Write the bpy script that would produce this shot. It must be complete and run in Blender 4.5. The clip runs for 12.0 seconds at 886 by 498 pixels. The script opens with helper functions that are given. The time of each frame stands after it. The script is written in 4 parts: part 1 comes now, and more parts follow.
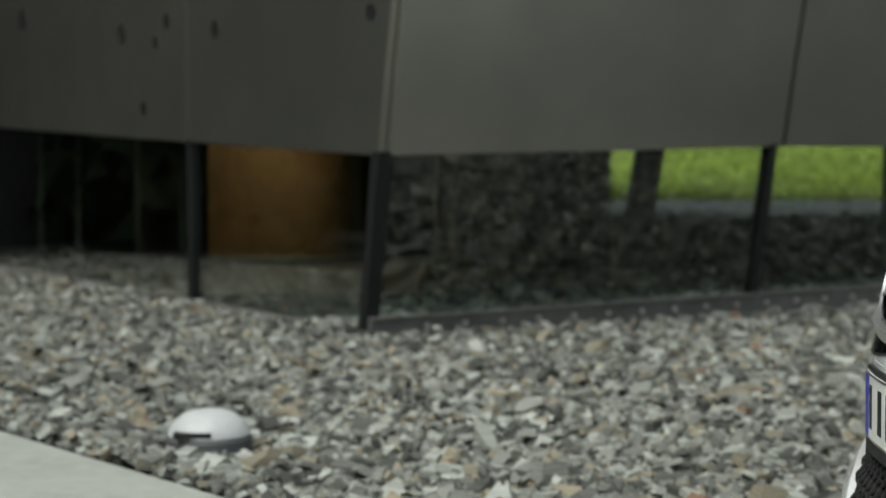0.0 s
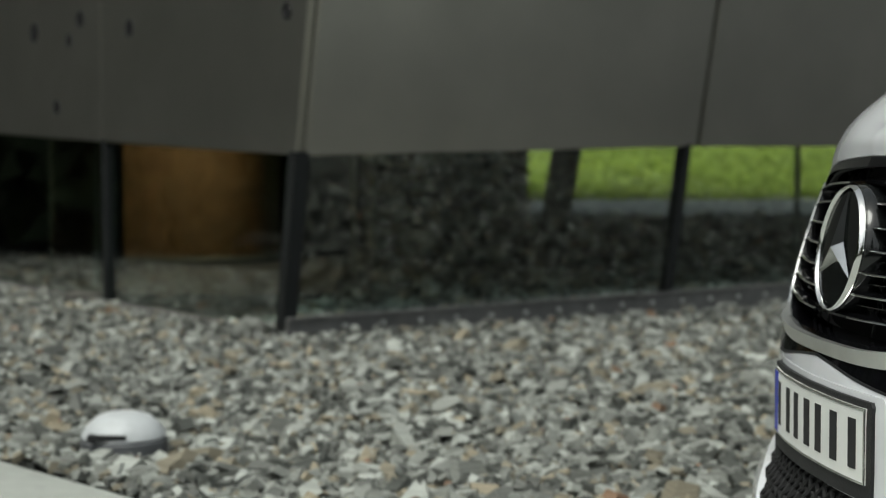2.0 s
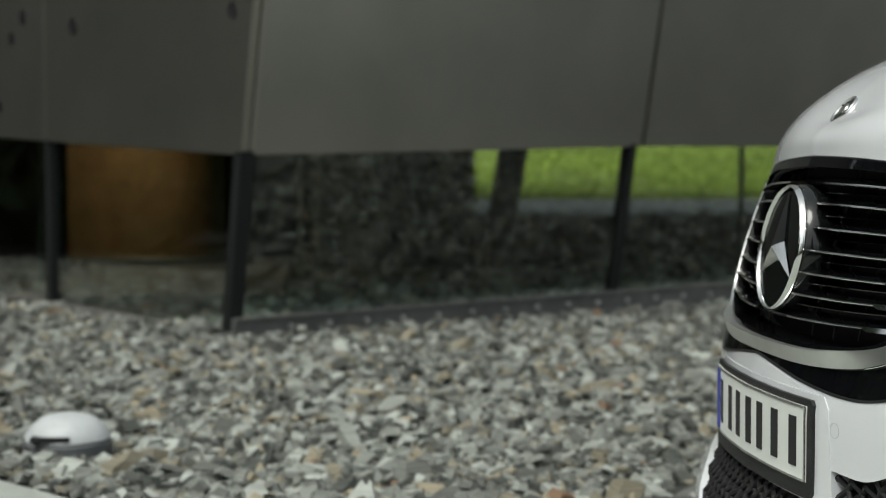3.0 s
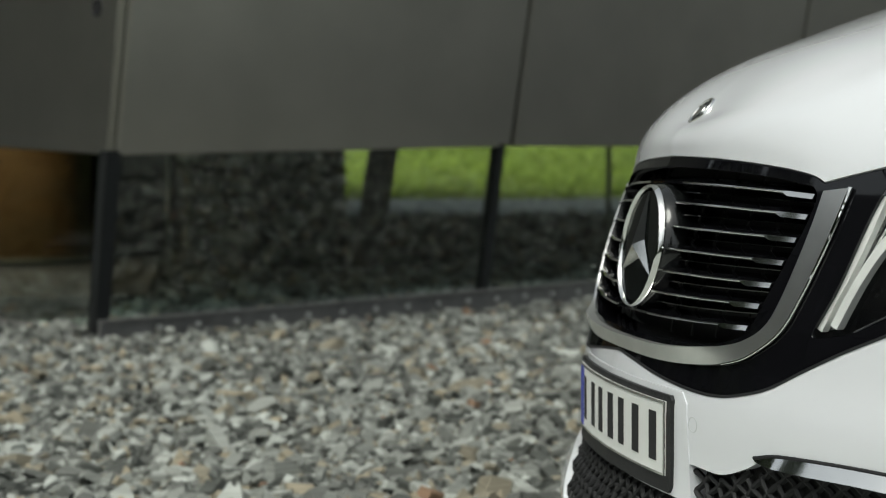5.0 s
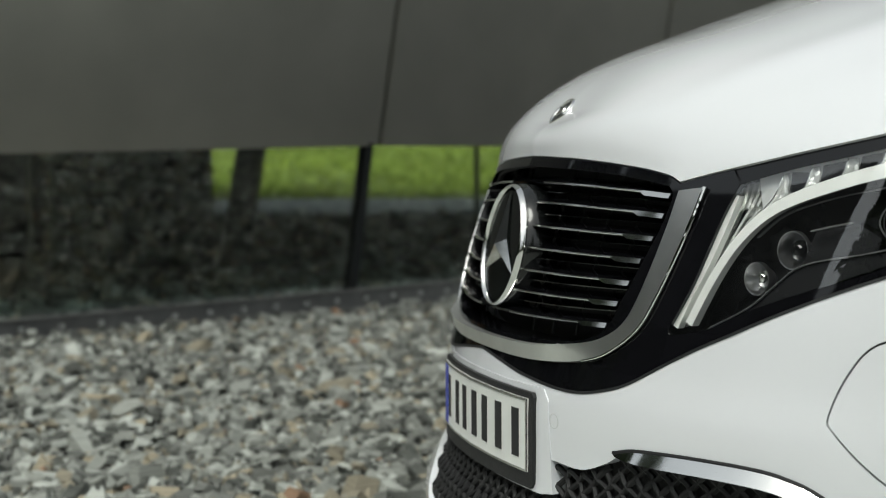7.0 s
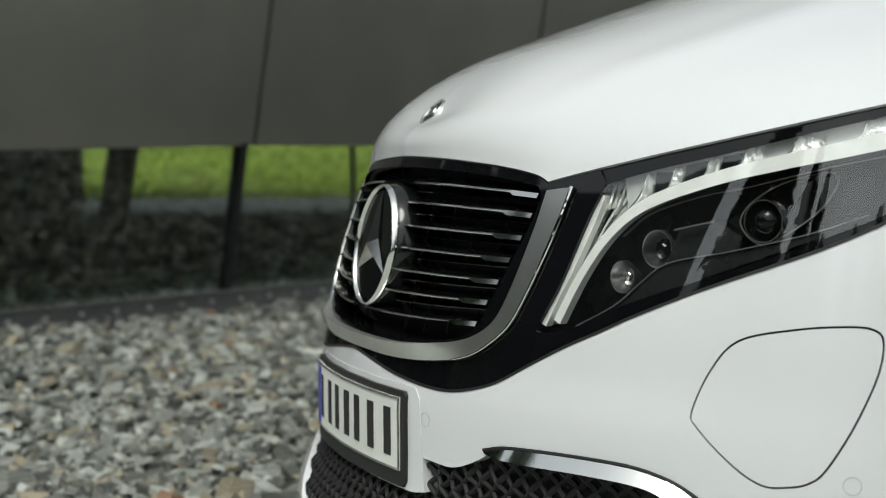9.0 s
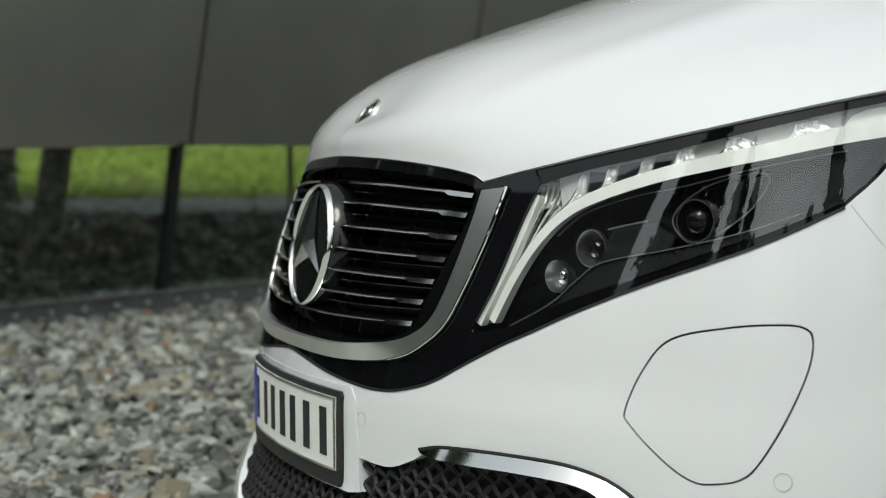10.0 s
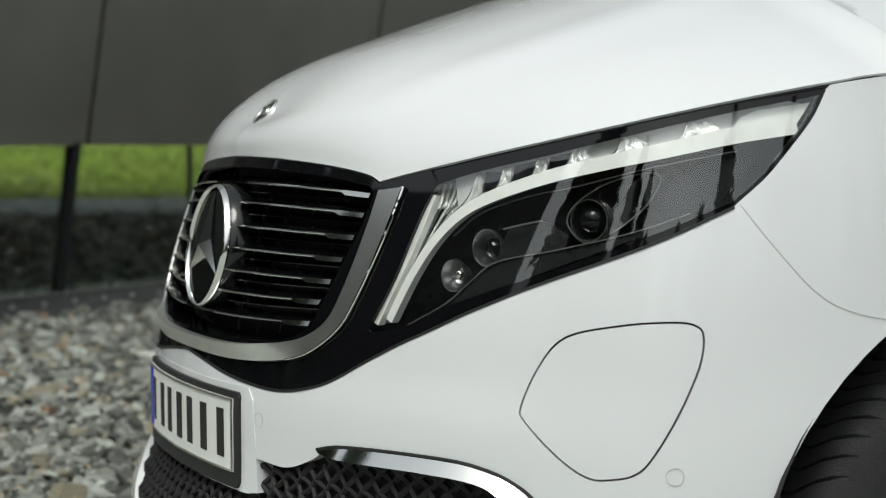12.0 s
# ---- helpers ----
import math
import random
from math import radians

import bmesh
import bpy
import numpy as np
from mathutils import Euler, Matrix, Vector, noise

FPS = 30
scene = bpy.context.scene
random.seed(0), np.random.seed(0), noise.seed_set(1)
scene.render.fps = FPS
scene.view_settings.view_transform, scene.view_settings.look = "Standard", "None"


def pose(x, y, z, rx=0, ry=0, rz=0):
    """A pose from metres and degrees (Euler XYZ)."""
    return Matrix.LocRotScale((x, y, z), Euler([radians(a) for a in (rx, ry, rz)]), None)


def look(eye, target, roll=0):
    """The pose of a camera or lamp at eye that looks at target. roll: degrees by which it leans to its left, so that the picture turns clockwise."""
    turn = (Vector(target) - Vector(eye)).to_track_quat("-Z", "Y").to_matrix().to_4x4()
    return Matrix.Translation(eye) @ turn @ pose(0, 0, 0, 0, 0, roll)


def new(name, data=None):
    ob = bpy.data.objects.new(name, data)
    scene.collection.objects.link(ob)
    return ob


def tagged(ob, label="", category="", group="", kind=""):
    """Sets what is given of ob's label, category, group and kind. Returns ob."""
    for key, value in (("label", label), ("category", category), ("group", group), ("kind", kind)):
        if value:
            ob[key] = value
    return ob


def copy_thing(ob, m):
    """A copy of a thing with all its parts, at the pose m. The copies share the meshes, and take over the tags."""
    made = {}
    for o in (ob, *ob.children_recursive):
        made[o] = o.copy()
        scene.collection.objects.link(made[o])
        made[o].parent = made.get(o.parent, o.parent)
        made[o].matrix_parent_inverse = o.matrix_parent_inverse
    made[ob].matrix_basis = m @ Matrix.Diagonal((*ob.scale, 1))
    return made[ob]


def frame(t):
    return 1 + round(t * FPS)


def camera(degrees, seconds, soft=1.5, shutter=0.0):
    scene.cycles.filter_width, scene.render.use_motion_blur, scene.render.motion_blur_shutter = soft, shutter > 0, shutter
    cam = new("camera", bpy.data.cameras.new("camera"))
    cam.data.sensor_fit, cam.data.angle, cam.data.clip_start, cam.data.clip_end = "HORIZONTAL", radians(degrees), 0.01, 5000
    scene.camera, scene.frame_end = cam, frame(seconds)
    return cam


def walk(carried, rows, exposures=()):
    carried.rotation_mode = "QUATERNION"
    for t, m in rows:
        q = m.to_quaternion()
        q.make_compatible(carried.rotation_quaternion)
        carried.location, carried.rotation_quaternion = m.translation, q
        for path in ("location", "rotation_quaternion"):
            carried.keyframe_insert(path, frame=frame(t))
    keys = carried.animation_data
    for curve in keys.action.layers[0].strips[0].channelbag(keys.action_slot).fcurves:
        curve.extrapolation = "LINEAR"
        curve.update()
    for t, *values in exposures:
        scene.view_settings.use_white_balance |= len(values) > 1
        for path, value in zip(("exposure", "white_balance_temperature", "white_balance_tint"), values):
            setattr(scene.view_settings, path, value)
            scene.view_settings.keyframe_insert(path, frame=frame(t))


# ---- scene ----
cam = camera(33.3, 12.0, soft=1.0)
cam.data.dof.use_dof = True
cam.data.dof.focus_distance = 2.08
cam.data.dof.aperture_fstop = 4.8
# seconds, eye x y z, yaw, pitch, roll
PATH = [
    (0, -0.0438, 0.0556, 0.8969, 0.657, -2.951, 0.077),
    (0.5, -0.0421, 0.0543, 0.8969, -0.040, -2.953, 0.075),
    (1, -0.0405, 0.0531, 0.8970, -0.747, -2.955, 0.073),
    (1.5, -0.0387, 0.0517, 0.8971, -1.543, -2.957, 0.070),
    (2, -0.0366, 0.0500, 0.8972, -2.480, -2.959, 0.068),
    (2.5, -0.0345, 0.0483, 0.8973, -3.422, -2.961, 0.065),
    (3, -0.0322, 0.0463, 0.8975, -4.516, -2.964, 0.062),
    (5, -0.0224, 0.0365, 0.8981, -9.469, -2.976, 0.048),
    (5.5, -0.0201, 0.0339, 0.8982, -10.759, -2.979, 0.044),
    (6, -0.0179, 0.0311, 0.8984, -12.067, -2.982, 0.041),
    (6.5, -0.0159, 0.0287, 0.8985, -13.228, -2.985, 0.037),
    (7, -0.0139, 0.0259, 0.8987, -14.493, -2.988, 0.034),
    (9, -0.0071, 0.0151, 0.8993, -19.239, -3.000, 0.021),
    (9.5, -0.0056, 0.0123, 0.8994, -20.405, -3.002, 0.017),
    (10, -0.0041, 0.0094, 0.8995, -21.613, -3.005, 0.014),
    (10.5, -0.0028, 0.0067, 0.8997, -22.740, -3.008, 0.011),
    (11, -0.0016, 0.0039, 0.8998, -23.874, -3.011, 0.007),
    (11.5, -0.0006, 0.0016, 0.8999, -24.754, -3.013, 0.005),
    (12, -0.0000, 0.0000, 0.9000, -25.400, -3.015, 0.003),
]
walk(cam, [(t, pose(x, y, z, 90 + pitch, -roll, yaw)) for t, x, y, z, yaw, pitch, roll in PATH], [(0.0, 0.66, 6500, 2.0), (12.0, 0.66, 6500, 2.0)])

# ---- light: bright overcast sky, weak wide sun ----
SUN_EL, SUN_AZ = 62.0, 226.0
world = bpy.data.worlds.new("overcast_sky")
scene.world = world
world.use_nodes = True
wn = world.node_tree.nodes
sky = wn.new("ShaderNodeTexSky")
sky.sky_type = "NISHITA"
sky.sun_disc = False
sky.sun_elevation, sky.sun_rotation = radians(SUN_EL), radians(SUN_AZ)
sky.dust_density, sky.air_density = 4.0, 1.0
soft = wn.new("ShaderNodeHueSaturation")
soft.inputs["Saturation"].default_value = 0.25
world.node_tree.links.new(sky.outputs[0], soft.inputs["Color"])
world.node_tree.links.new(soft.outputs[0], wn["Background"].inputs[0])
wn["Background"].inputs[1].default_value = 0.10
sun = new("sun", bpy.data.lights.new("sun", "SUN"))
sun.data.energy, sun.data.angle, sun.data.color = 0.9, radians(25), (1.0, 0.97, 0.92)
sun.matrix_world = look((0, 0, 0), (-math.sin(radians(SUN_AZ)), -math.cos(radians(SUN_AZ)), -math.tan(radians(SUN_EL))))


# ---- materials ----
def material(name, color, rough=0.5, metal=0.0, coat=0.0, grain=0.0, scale=20.0, bump=0.0, bump_scale=80.0, second=None, ior=1.5):
    """A plain surface with colour variation at two scales and a fine relief, in metres."""
    m = bpy.data.materials.new(name)
    m.use_nodes = True
    n, l = m.node_tree.nodes, m.node_tree.links
    b = n["Principled BSDF"]
    b.inputs["Base Color"].default_value = (*color, 1)
    b.inputs["Roughness"].default_value, b.inputs["Metallic"].default_value = rough, metal
    b.inputs["Coat Weight"].default_value, b.inputs["IOR"].default_value = coat, ior
    b.inputs["Coat Roughness"].default_value = 0.03
    where = n.new("ShaderNodeTexCoord")
    if grain:
        big, fine = n.new("ShaderNodeTexNoise"), n.new("ShaderNodeTexNoise")
        big.inputs["Scale"].default_value, fine.inputs["Scale"].default_value = scale * 0.15, scale
        big.inputs["Detail"].default_value = fine.inputs["Detail"].default_value = 6
        add = n.new("ShaderNodeMath")
        add.operation = "ADD"
        ramp = n.new("ShaderNodeValToRGB")
        lo = second or tuple(c * (1 - grain) for c in color)
        hi = tuple(min(1, c * (1 + grain)) for c in color)
        ramp.color_ramp.elements[0].color, ramp.color_ramp.elements[1].color = (*lo, 1), (*hi, 1)
        ramp.color_ramp.elements[0].position, ramp.color_ramp.elements[1].position = 0.35, 0.65
        half = n.new("ShaderNodeMath")
        half.operation = "MULTIPLY"
        half.inputs[1].default_value = 0.5
        for x in (big, fine):
            l.new(where.outputs["Object"], x.inputs["Vector"])
        l.new(big.outputs[0], add.inputs[0])
        l.new(fine.outputs[0], add.inputs[1])
        l.new(add.outputs[0], half.inputs[0])
        l.new(half.outputs[0], ramp.inputs[0])
        l.new(ramp.outputs[0], b.inputs["Base Color"])
    if bump:
        tex, bp = n.new("ShaderNodeTexNoise"), n.new("ShaderNodeBump")
        tex.inputs["Scale"].default_value, tex.inputs["Detail"].default_value = bump_scale, 5
        bp.inputs["Strength"].default_value, bp.inputs["Distance"].default_value = bump, 0.01
        l.new(where.outputs["Object"], tex.inputs["Vector"])
        l.new(tex.outputs[0], bp.inputs["Height"])
        l.new(bp.outputs[0], b.inputs["Normal"])
    return m


def glass(name, tint, gloss=1.0, rough=0.0):
    """A thin pane: clear with a tint, glossy by Fresnel."""
    m = bpy.data.materials.new(name)
    m.use_nodes = True
    n, l = m.node_tree.nodes, m.node_tree.links
    n.remove(n["Principled BSDF"])
    clear, shine, mix, facing, power, amount = (n.new("ShaderNode" + k) for k in ("BsdfTransparent", "BsdfGlossy", "MixShader", "LayerWeight", "Math", "Math"))
    clear.inputs[0].default_value = (*tint, 1)
    shine.inputs["Roughness"].default_value = rough
    facing.inputs["Blend"].default_value = 0.5
    power.operation, power.inputs[1].default_value = "POWER", 4.5
    amount.operation, amount.inputs[1].default_value, amount.inputs[2].default_value = "MULTIPLY_ADD", 0.95 * gloss, 0.045 * gloss
    l.new(facing.outputs["Facing"], power.inputs[0])
    l.new(power.outputs[0], amount.inputs[0])
    l.new(amount.outputs[0], mix.inputs[0])
    l.new(clear.outputs[0], mix.inputs[1])
    l.new(shine.outputs[0], mix.inputs[2])
    l.new(mix.outputs[0], n["Material Output"].inputs[0])
    return m


def islands(name, colors, rough=0.8, bump=0.0, bump_scale=60.0):
    """Each loose piece of a mesh takes one of the colours."""
    m = material(name, colors[0][1], rough, bump=bump, bump_scale=bump_scale)
    n, l = m.node_tree.nodes, m.node_tree.links
    geo, ramp, noise_tex, mixc = n.new("ShaderNodeNewGeometry"), n.new("ShaderNodeValToRGB"), n.new("ShaderNodeTexNoise"), n.new("ShaderNodeMix")
    ramp.color_ramp.interpolation = "CONSTANT"
    while len(ramp.color_ramp.elements) < len(colors):
        ramp.color_ramp.elements.new(0.5)
    for e, (at, c) in zip(ramp.color_ramp.elements, colors):
        e.position, e.color = at, (*c, 1)
    mixc.data_type, mixc.blend_type = "RGBA", "MULTIPLY"
    mixc.inputs["Factor"].default_value = 0.55
    noise_tex.inputs["Scale"].default_value, noise_tex.inputs["Detail"].default_value = 45, 6
    grey = n.new("ShaderNodeValToRGB")
    grey.color_ramp.elements[0].position, grey.color_ramp.elements[1].position = 0.3, 0.65
    grey.color_ramp.elements[0].color = (0.3, 0.3, 0.3, 1)
    l.new(geo.outputs["Random Per Island"], ramp.inputs[0])
    l.new(noise_tex.outputs[0], grey.inputs[0])
    l.new(ramp.outputs[0], mixc.inputs["A"])
    l.new(grey.outputs[0], mixc.inputs["B"])
    l.new(mixc.outputs["Result"], n["Principled BSDF"].inputs["Base Color"])
    return m


WHITE = material("white_paint", (0.715, 0.727, 0.75), 0.26, coat=1.0, grain=0.015, scale=6)
GLOSS_BLACK = material("gloss_black_plastic", (0.004, 0.004, 0.005), 0.05, ior=1.45, grain=0.3, scale=30)
DARK = material("matt_black_plastic", (0.012, 0.012, 0.013), 0.55, grain=0.3, scale=60, bump=0.2, bump_scale=400)
CHROME = material("chrome", (0.82, 0.82, 0.80), 0.07, metal=1.0, grain=0.04, scale=25)
BRUSHED = material("brushed_chrome", (0.74, 0.74, 0.72), 0.34, metal=1.0, grain=0.08, scale=25)
SATIN = material("satin_chrome", (0.68, 0.68, 0.66), 0.16, metal=1.0, grain=0.08, scale=25)
LATTICE = material("black_lattice_plastic", (0.006, 0.006, 0.0065), 0.65, grain=0.3, scale=60)
RUBBER = material("tyre_rubber", (0.018, 0.018, 0.019), 0.75, grain=0.3, scale=50, bump=0.3, bump_scale=300)
ALLOY = material("alloy", (0.5, 0.5, 0.51), 0.3, metal=1.0, grain=0.1, scale=20)
PLATE_WHITE = material("plate_white", (0.74, 0.75, 0.72), 0.4, grain=0.04, scale=20)
PLATE_BLUE = material("plate_blue", (0.01, 0.03, 0.38), 0.4, grain=0.1, scale=20)
INK = material("black_print", (0.01, 0.01, 0.012), 0.5)
REFLECTOR = material("lamp_reflector", (0.90, 0.91, 0.88), 0.12, metal=0.7, coat=1.0, bump=0.7, bump_scale=90)
LIGHT_GUIDE = material("clear_light_guide", (0.92, 0.93, 0.90), 0.2, coat=1.0, grain=0.08, scale=40)
# silver paled further: its colour includes the sky's reflection on the lens
SILVER_SKY = material("silver_lacquer_and_sky", (0.62, 0.63, 0.63), 0.3, metal=0.0, coat=0.6, grain=0.08, scale=30)
GREY_PLASTIC = material("grey_lamp_plastic", (0.11, 0.11, 0.11), 0.3, grain=0.2, scale=40)
CLADDING = material("dark_cladding", (0.085, 0.085, 0.082), 0.6, grain=0.2, scale=2, bump=0.1, bump_scale=8)
LAMP_DARK = material("lamp_housing", (0.015, 0.015, 0.016), 0.25, grain=0.3, scale=30)
LENS = glass("lamp_lens_glass", (0.96, 0.97, 0.97), 3.2)
PANE = glass("window_glass", (0.86, 0.93, 0.90), 2.3)
PANEL = material("anthracite_metal_panel", (0.455, 0.448, 0.408), 0.29, metal=0.9, grain=0.10, scale=2.0, bump=0.05, bump_scale=6)
SEAM = material("black_joint", (0.006, 0.006, 0.007), 0.7, grain=0.2)
MULLION = material("dark_steel_mullion", (0.004, 0.006, 0.0065), 0.7, grain=0.25, scale=20)
EDGING = material("weathered_zinc_edging", (0.15, 0.15, 0.145), 0.55, grain=0.25, scale=12, bump=0.15, bump_scale=40)
BOLT = material("galvanised_bolt", (0.45, 0.46, 0.44), 0.45, metal=0.6, grain=0.2)
SOIL = material("dark_gravel_bed", (0.022, 0.022, 0.019), 0.95, grain=0.5, scale=30, bump=0.8, bump_scale=40)
CONCRETE = material("pale_concrete", (0.33, 0.345, 0.315), 0.85, grain=0.12, scale=18, bump=0.35, bump_scale=120)
GREY_FLOOR = material("grey_screed", (0.075, 0.072, 0.063), 0.7, grain=0.15, scale=3, bump=0.1, bump_scale=20)
WOOD = material("oiled_oak_panel", (0.27, 0.165, 0.085), 0.5, grain=0.25, scale=5, second=(0.15, 0.09, 0.045), bump=0.1, bump_scale=30)
BEIGE = material("beige_curtain", (0.17, 0.14, 0.10), 0.85, grain=0.15, scale=10, bump=0.2, bump_scale=60)
BLACK_WALL = material("charcoal_render", (0.022, 0.023, 0.022), 0.8, grain=0.4, scale=6, bump=0.4, bump_scale=25)
PALE_POST = material("pale_post", (0.16, 0.18, 0.165), 0.5, grain=0.15)
GRASS = islands("grass_blades", [(0.0, (0.14, 0.20, 0.015)), (0.4, (0.22, 0.28, 0.02)), (0.75, (0.28, 0.33, 0.03)), (0.93, (0.33, 0.32, 0.07))], 0.7)
LAWN = material("lawn", (0.23, 0.29, 0.024), 0.9, grain=0.35, scale=1.2, bump=0.6, bump_scale=30)
SLATE = islands("slate_chips", [(0.0, (0.075, 0.08, 0.07)), (0.17, (0.15, 0.155, 0.14)), (0.36, (0.25, 0.26, 0.235)), (0.60, (0.37, 0.385, 0.35)), (0.76, (0.46, 0.48, 0.44)), (0.86, (0.25, 0.225, 0.165)), (0.945, (0.36, 0.315, 0.225)), (0.992, (0.30, 0.19, 0.12))], 0.75, 0.35, 90)
EMBLEM_BLACK = material("emblem_black", (0.008, 0.009, 0.009), 0.10, grain=0.3, scale=40)
LEAF = islands("needle_clumps", [(0.0, (0.02, 0.035, 0.012)), (0.4, (0.03, 0.05, 0.018)), (0.75, (0.045, 0.065, 0.02))], 0.8)
BARK = material("bark", (0.09, 0.065, 0.045), 0.9, grain=0.4, scale=12, bump=0.6, bump_scale=30)
CAP_GREY = material("light_grey_cap", (0.50, 0.52, 0.53), 0.45, grain=0.08, scale=30)
JOINT = material("grey_joint", (0.45, 0.46, 0.46), 0.6)
DARK_GREY = material("dark_grey_base", (0.10, 0.105, 0.11), 0.6, grain=0.2, scale=20)


# ---- building blocks ----
def part(name, bm, mat, parent=None, label="", smooth=False):
    """Links a bmesh as one mesh object, under a thing or a part."""
    me = bpy.data.meshes.new(name)
    bmesh.ops.recalc_face_normals(bm, faces=bm.faces)
    bm.to_mesh(me)
    bm.free()
    if smooth:
        me.shade_smooth()
        me.set_sharp_from_angle(angle=radians(38))
    if "skin_normal" in me.attributes:
        true = [Vector(d.vector) for d in me.attributes["skin_normal"].data]
        out = []
        for f in me.polygons:
            for v in f.vertices:
                q = true[v].dot(f.normal)
                out.append(true[v] * (1 if q > 0 else -1) if abs(q) > 0.8 else f.normal)
        me.normals_split_custom_set(out)
    me.materials.append(mat)
    ob = new(name, me)
    ob.parent = parent
    return tagged(ob, label)


def thing(name, label, category, group="", kind="", at=(0, 0, 0)):
    ob = tagged(new(name), label, category, group, kind)
    ob.location = at
    bpy.context.view_layer.update()
    return ob


def box(bm, a, b, bevel=0.0, m=None):
    """A box between two corners, its edges bevelled, turned by m."""
    r = bmesh.ops.create_cube(bm, size=1.0)
    vs = r["verts"]
    mid, size = (Vector(a) + Vector(b)) / 2, Vector(b) - Vector(a)
    for v in vs:
        v.co = Vector((v.co.x * size.x, v.co.y * size.y, v.co.z * size.z)) + mid
    if bevel:
        es = {e for v in vs for e in v.link_edges}
        out = bmesh.ops.bevel(bm, geom=list(es), offset=bevel, segments=2, affect="EDGES", profile=0.5)
        vs = list({v for f in out["faces"] for v in f.verts} | {v for v in vs if v.is_valid})
    if m is not None:
        bmesh.ops.transform(bm, matrix=m, verts=vs)
    return bm


def boxed(a, b, bevel=0.0, m=None):
    return box(bmesh.new(), a, b, bevel, m)


def prism(loop, axis, depth):
    """A flat loop of points, extruded by depth along an axis."""
    bm = bmesh.new()
    f = bm.faces.new([bm.verts.new(p) for p in loop])
    out = bmesh.ops.extrude_face_region(bm, geom=[f])
    bmesh.ops.translate(bm, vec=Vector(axis) * depth, verts=[v for v in out["geom"] if isinstance(v, bmesh.types.BMVert)])
    return bm


def lathe(profile, m=Matrix(), seg=40):
    """Turns (radius, height) pairs round the z axis, then moves by m."""
    bm = bmesh.new()
    rings = []
    for r, z in profile:
        if r < 1e-5:
            rings.append([bm.verts.new((0, 0, z))])
        else:
            rings.append([bm.verts.new((r * math.cos(a), r * math.sin(a), z)) for a in (2 * math.pi * k / seg for k in range(seg))])
    for p, q in zip(rings, rings[1:]):
        for k in range(seg):
            a, b, c, d = p[k % len(p)], p[(k + 1) % len(p)], q[(k + 1) % len(q)], q[k % len(q)]
            vs = [v for n, v in enumerate((a, b, c, d)) if v not in (a, b, c, d)[:n]]
            if len(vs) > 2:
                bm.faces.new(vs)
    bmesh.ops.transform(bm, matrix=m, verts=bm.verts)
    return bm


def catmull(points, n=10, closed=False):
    """A smooth line through the points."""
    p = np.array(points, float)
    p = np.vstack([p[-1:], p, p[:2]]) if closed else np.vstack([2 * p[0] - p[1], p, 2 * p[-1] - p[-2]])
    t = np.linspace(0, 1, n, endpoint=False)[:, None]
    out = []
    for a, b, c, d in zip(p, p[1:], p[2:], p[3:]):
        out.append(0.5 * (2 * b + (c - a) * t + (2 * a - 5 * b + 4 * c - d) * t * t + (3 * b - a - 3 * c + d) * t**3))
    return np.vstack(out if closed else out + [p[-2:-1]])


def tube(points, radius, seg=8, flat=1.0, up=(0, 0, 1)):
    """A round or flattened bar along a line of points."""
    pts = [Vector(p) for p in points]
    bm = bmesh.new()
    rings = []
    for k, p in enumerate(pts):
        d = (pts[min(k + 1, len(pts) - 1)] - pts[max(k - 1, 0)]).normalized()
        side = d.cross(Vector(up)).normalized()
        top = side.cross(d)
        r = radius(k / (len(pts) - 1)) if callable(radius) else radius
        rings.append([bm.verts.new(p + side * r * math.cos(a) + top * r * flat * math.sin(a)) for a in (2 * math.pi * j / seg for j in range(seg))])
    for a, b in zip(rings, rings[1:]):
        for j in range(seg):
            bm.faces.new((a[j], a[(j + 1) % seg], b[(j + 1) % seg], b[j]))
    bm.faces.new(rings[0])
    bm.faces.new(rings[-1])
    return bm


def from_arrays(name, verts, faces, mat, label="", category="", kind="stuff"):
    me = bpy.data.meshes.new(name)
    me.from_pydata(verts.tolist() if hasattr(verts, "tolist") else verts, [], faces.tolist() if hasattr(faces, "tolist") else faces)
    me.materials.append(mat)
    return tagged(new(name, me), label, category, kind=kind)


# ---- ground: one sheet, rising to a lawn behind the building ----
CORNER = Vector((-0.55, 8.09, 0.0))
DR, NR = Vector((0.8675, 0.4974, 0.0)), Vector((0.4974, -0.8675, 0.0))
DL, NL = Vector((-0.5523, 0.8336, 0.0)), Vector((-0.8336, -0.5523, 0.0))
OVERHANG = math.tan(radians(10))


def ground_z(x, y):
    """Height of the ground: level in front, a gentle bank behind."""
    if y < 12:
        return 0.0
    if y < 24:
        return 0.42 * ((y - 12) / 12) ** 1.35
    return 0.42 + 0.085 * (y - 24) if y < 60 else 3.48 + 0.01 * (y - 60)


def sheet(name, xs, ys, lift, mat, label, category):
    """A piece of the ground as a grid that follows its height."""
    bm = bmesh.new()
    grid = [[bm.verts.new((x, y, ground_z(x, y) + lift)) for x in xs] for y in ys]
    for a, b in zip(grid, grid[1:]):
        for k in range(len(xs) - 1):
            bm.faces.new((a[k], a[k + 1], b[k + 1], b[k]))
    ob = part(name, bm, mat, None, label)
    return tagged(ob, category=category, kind="structure")


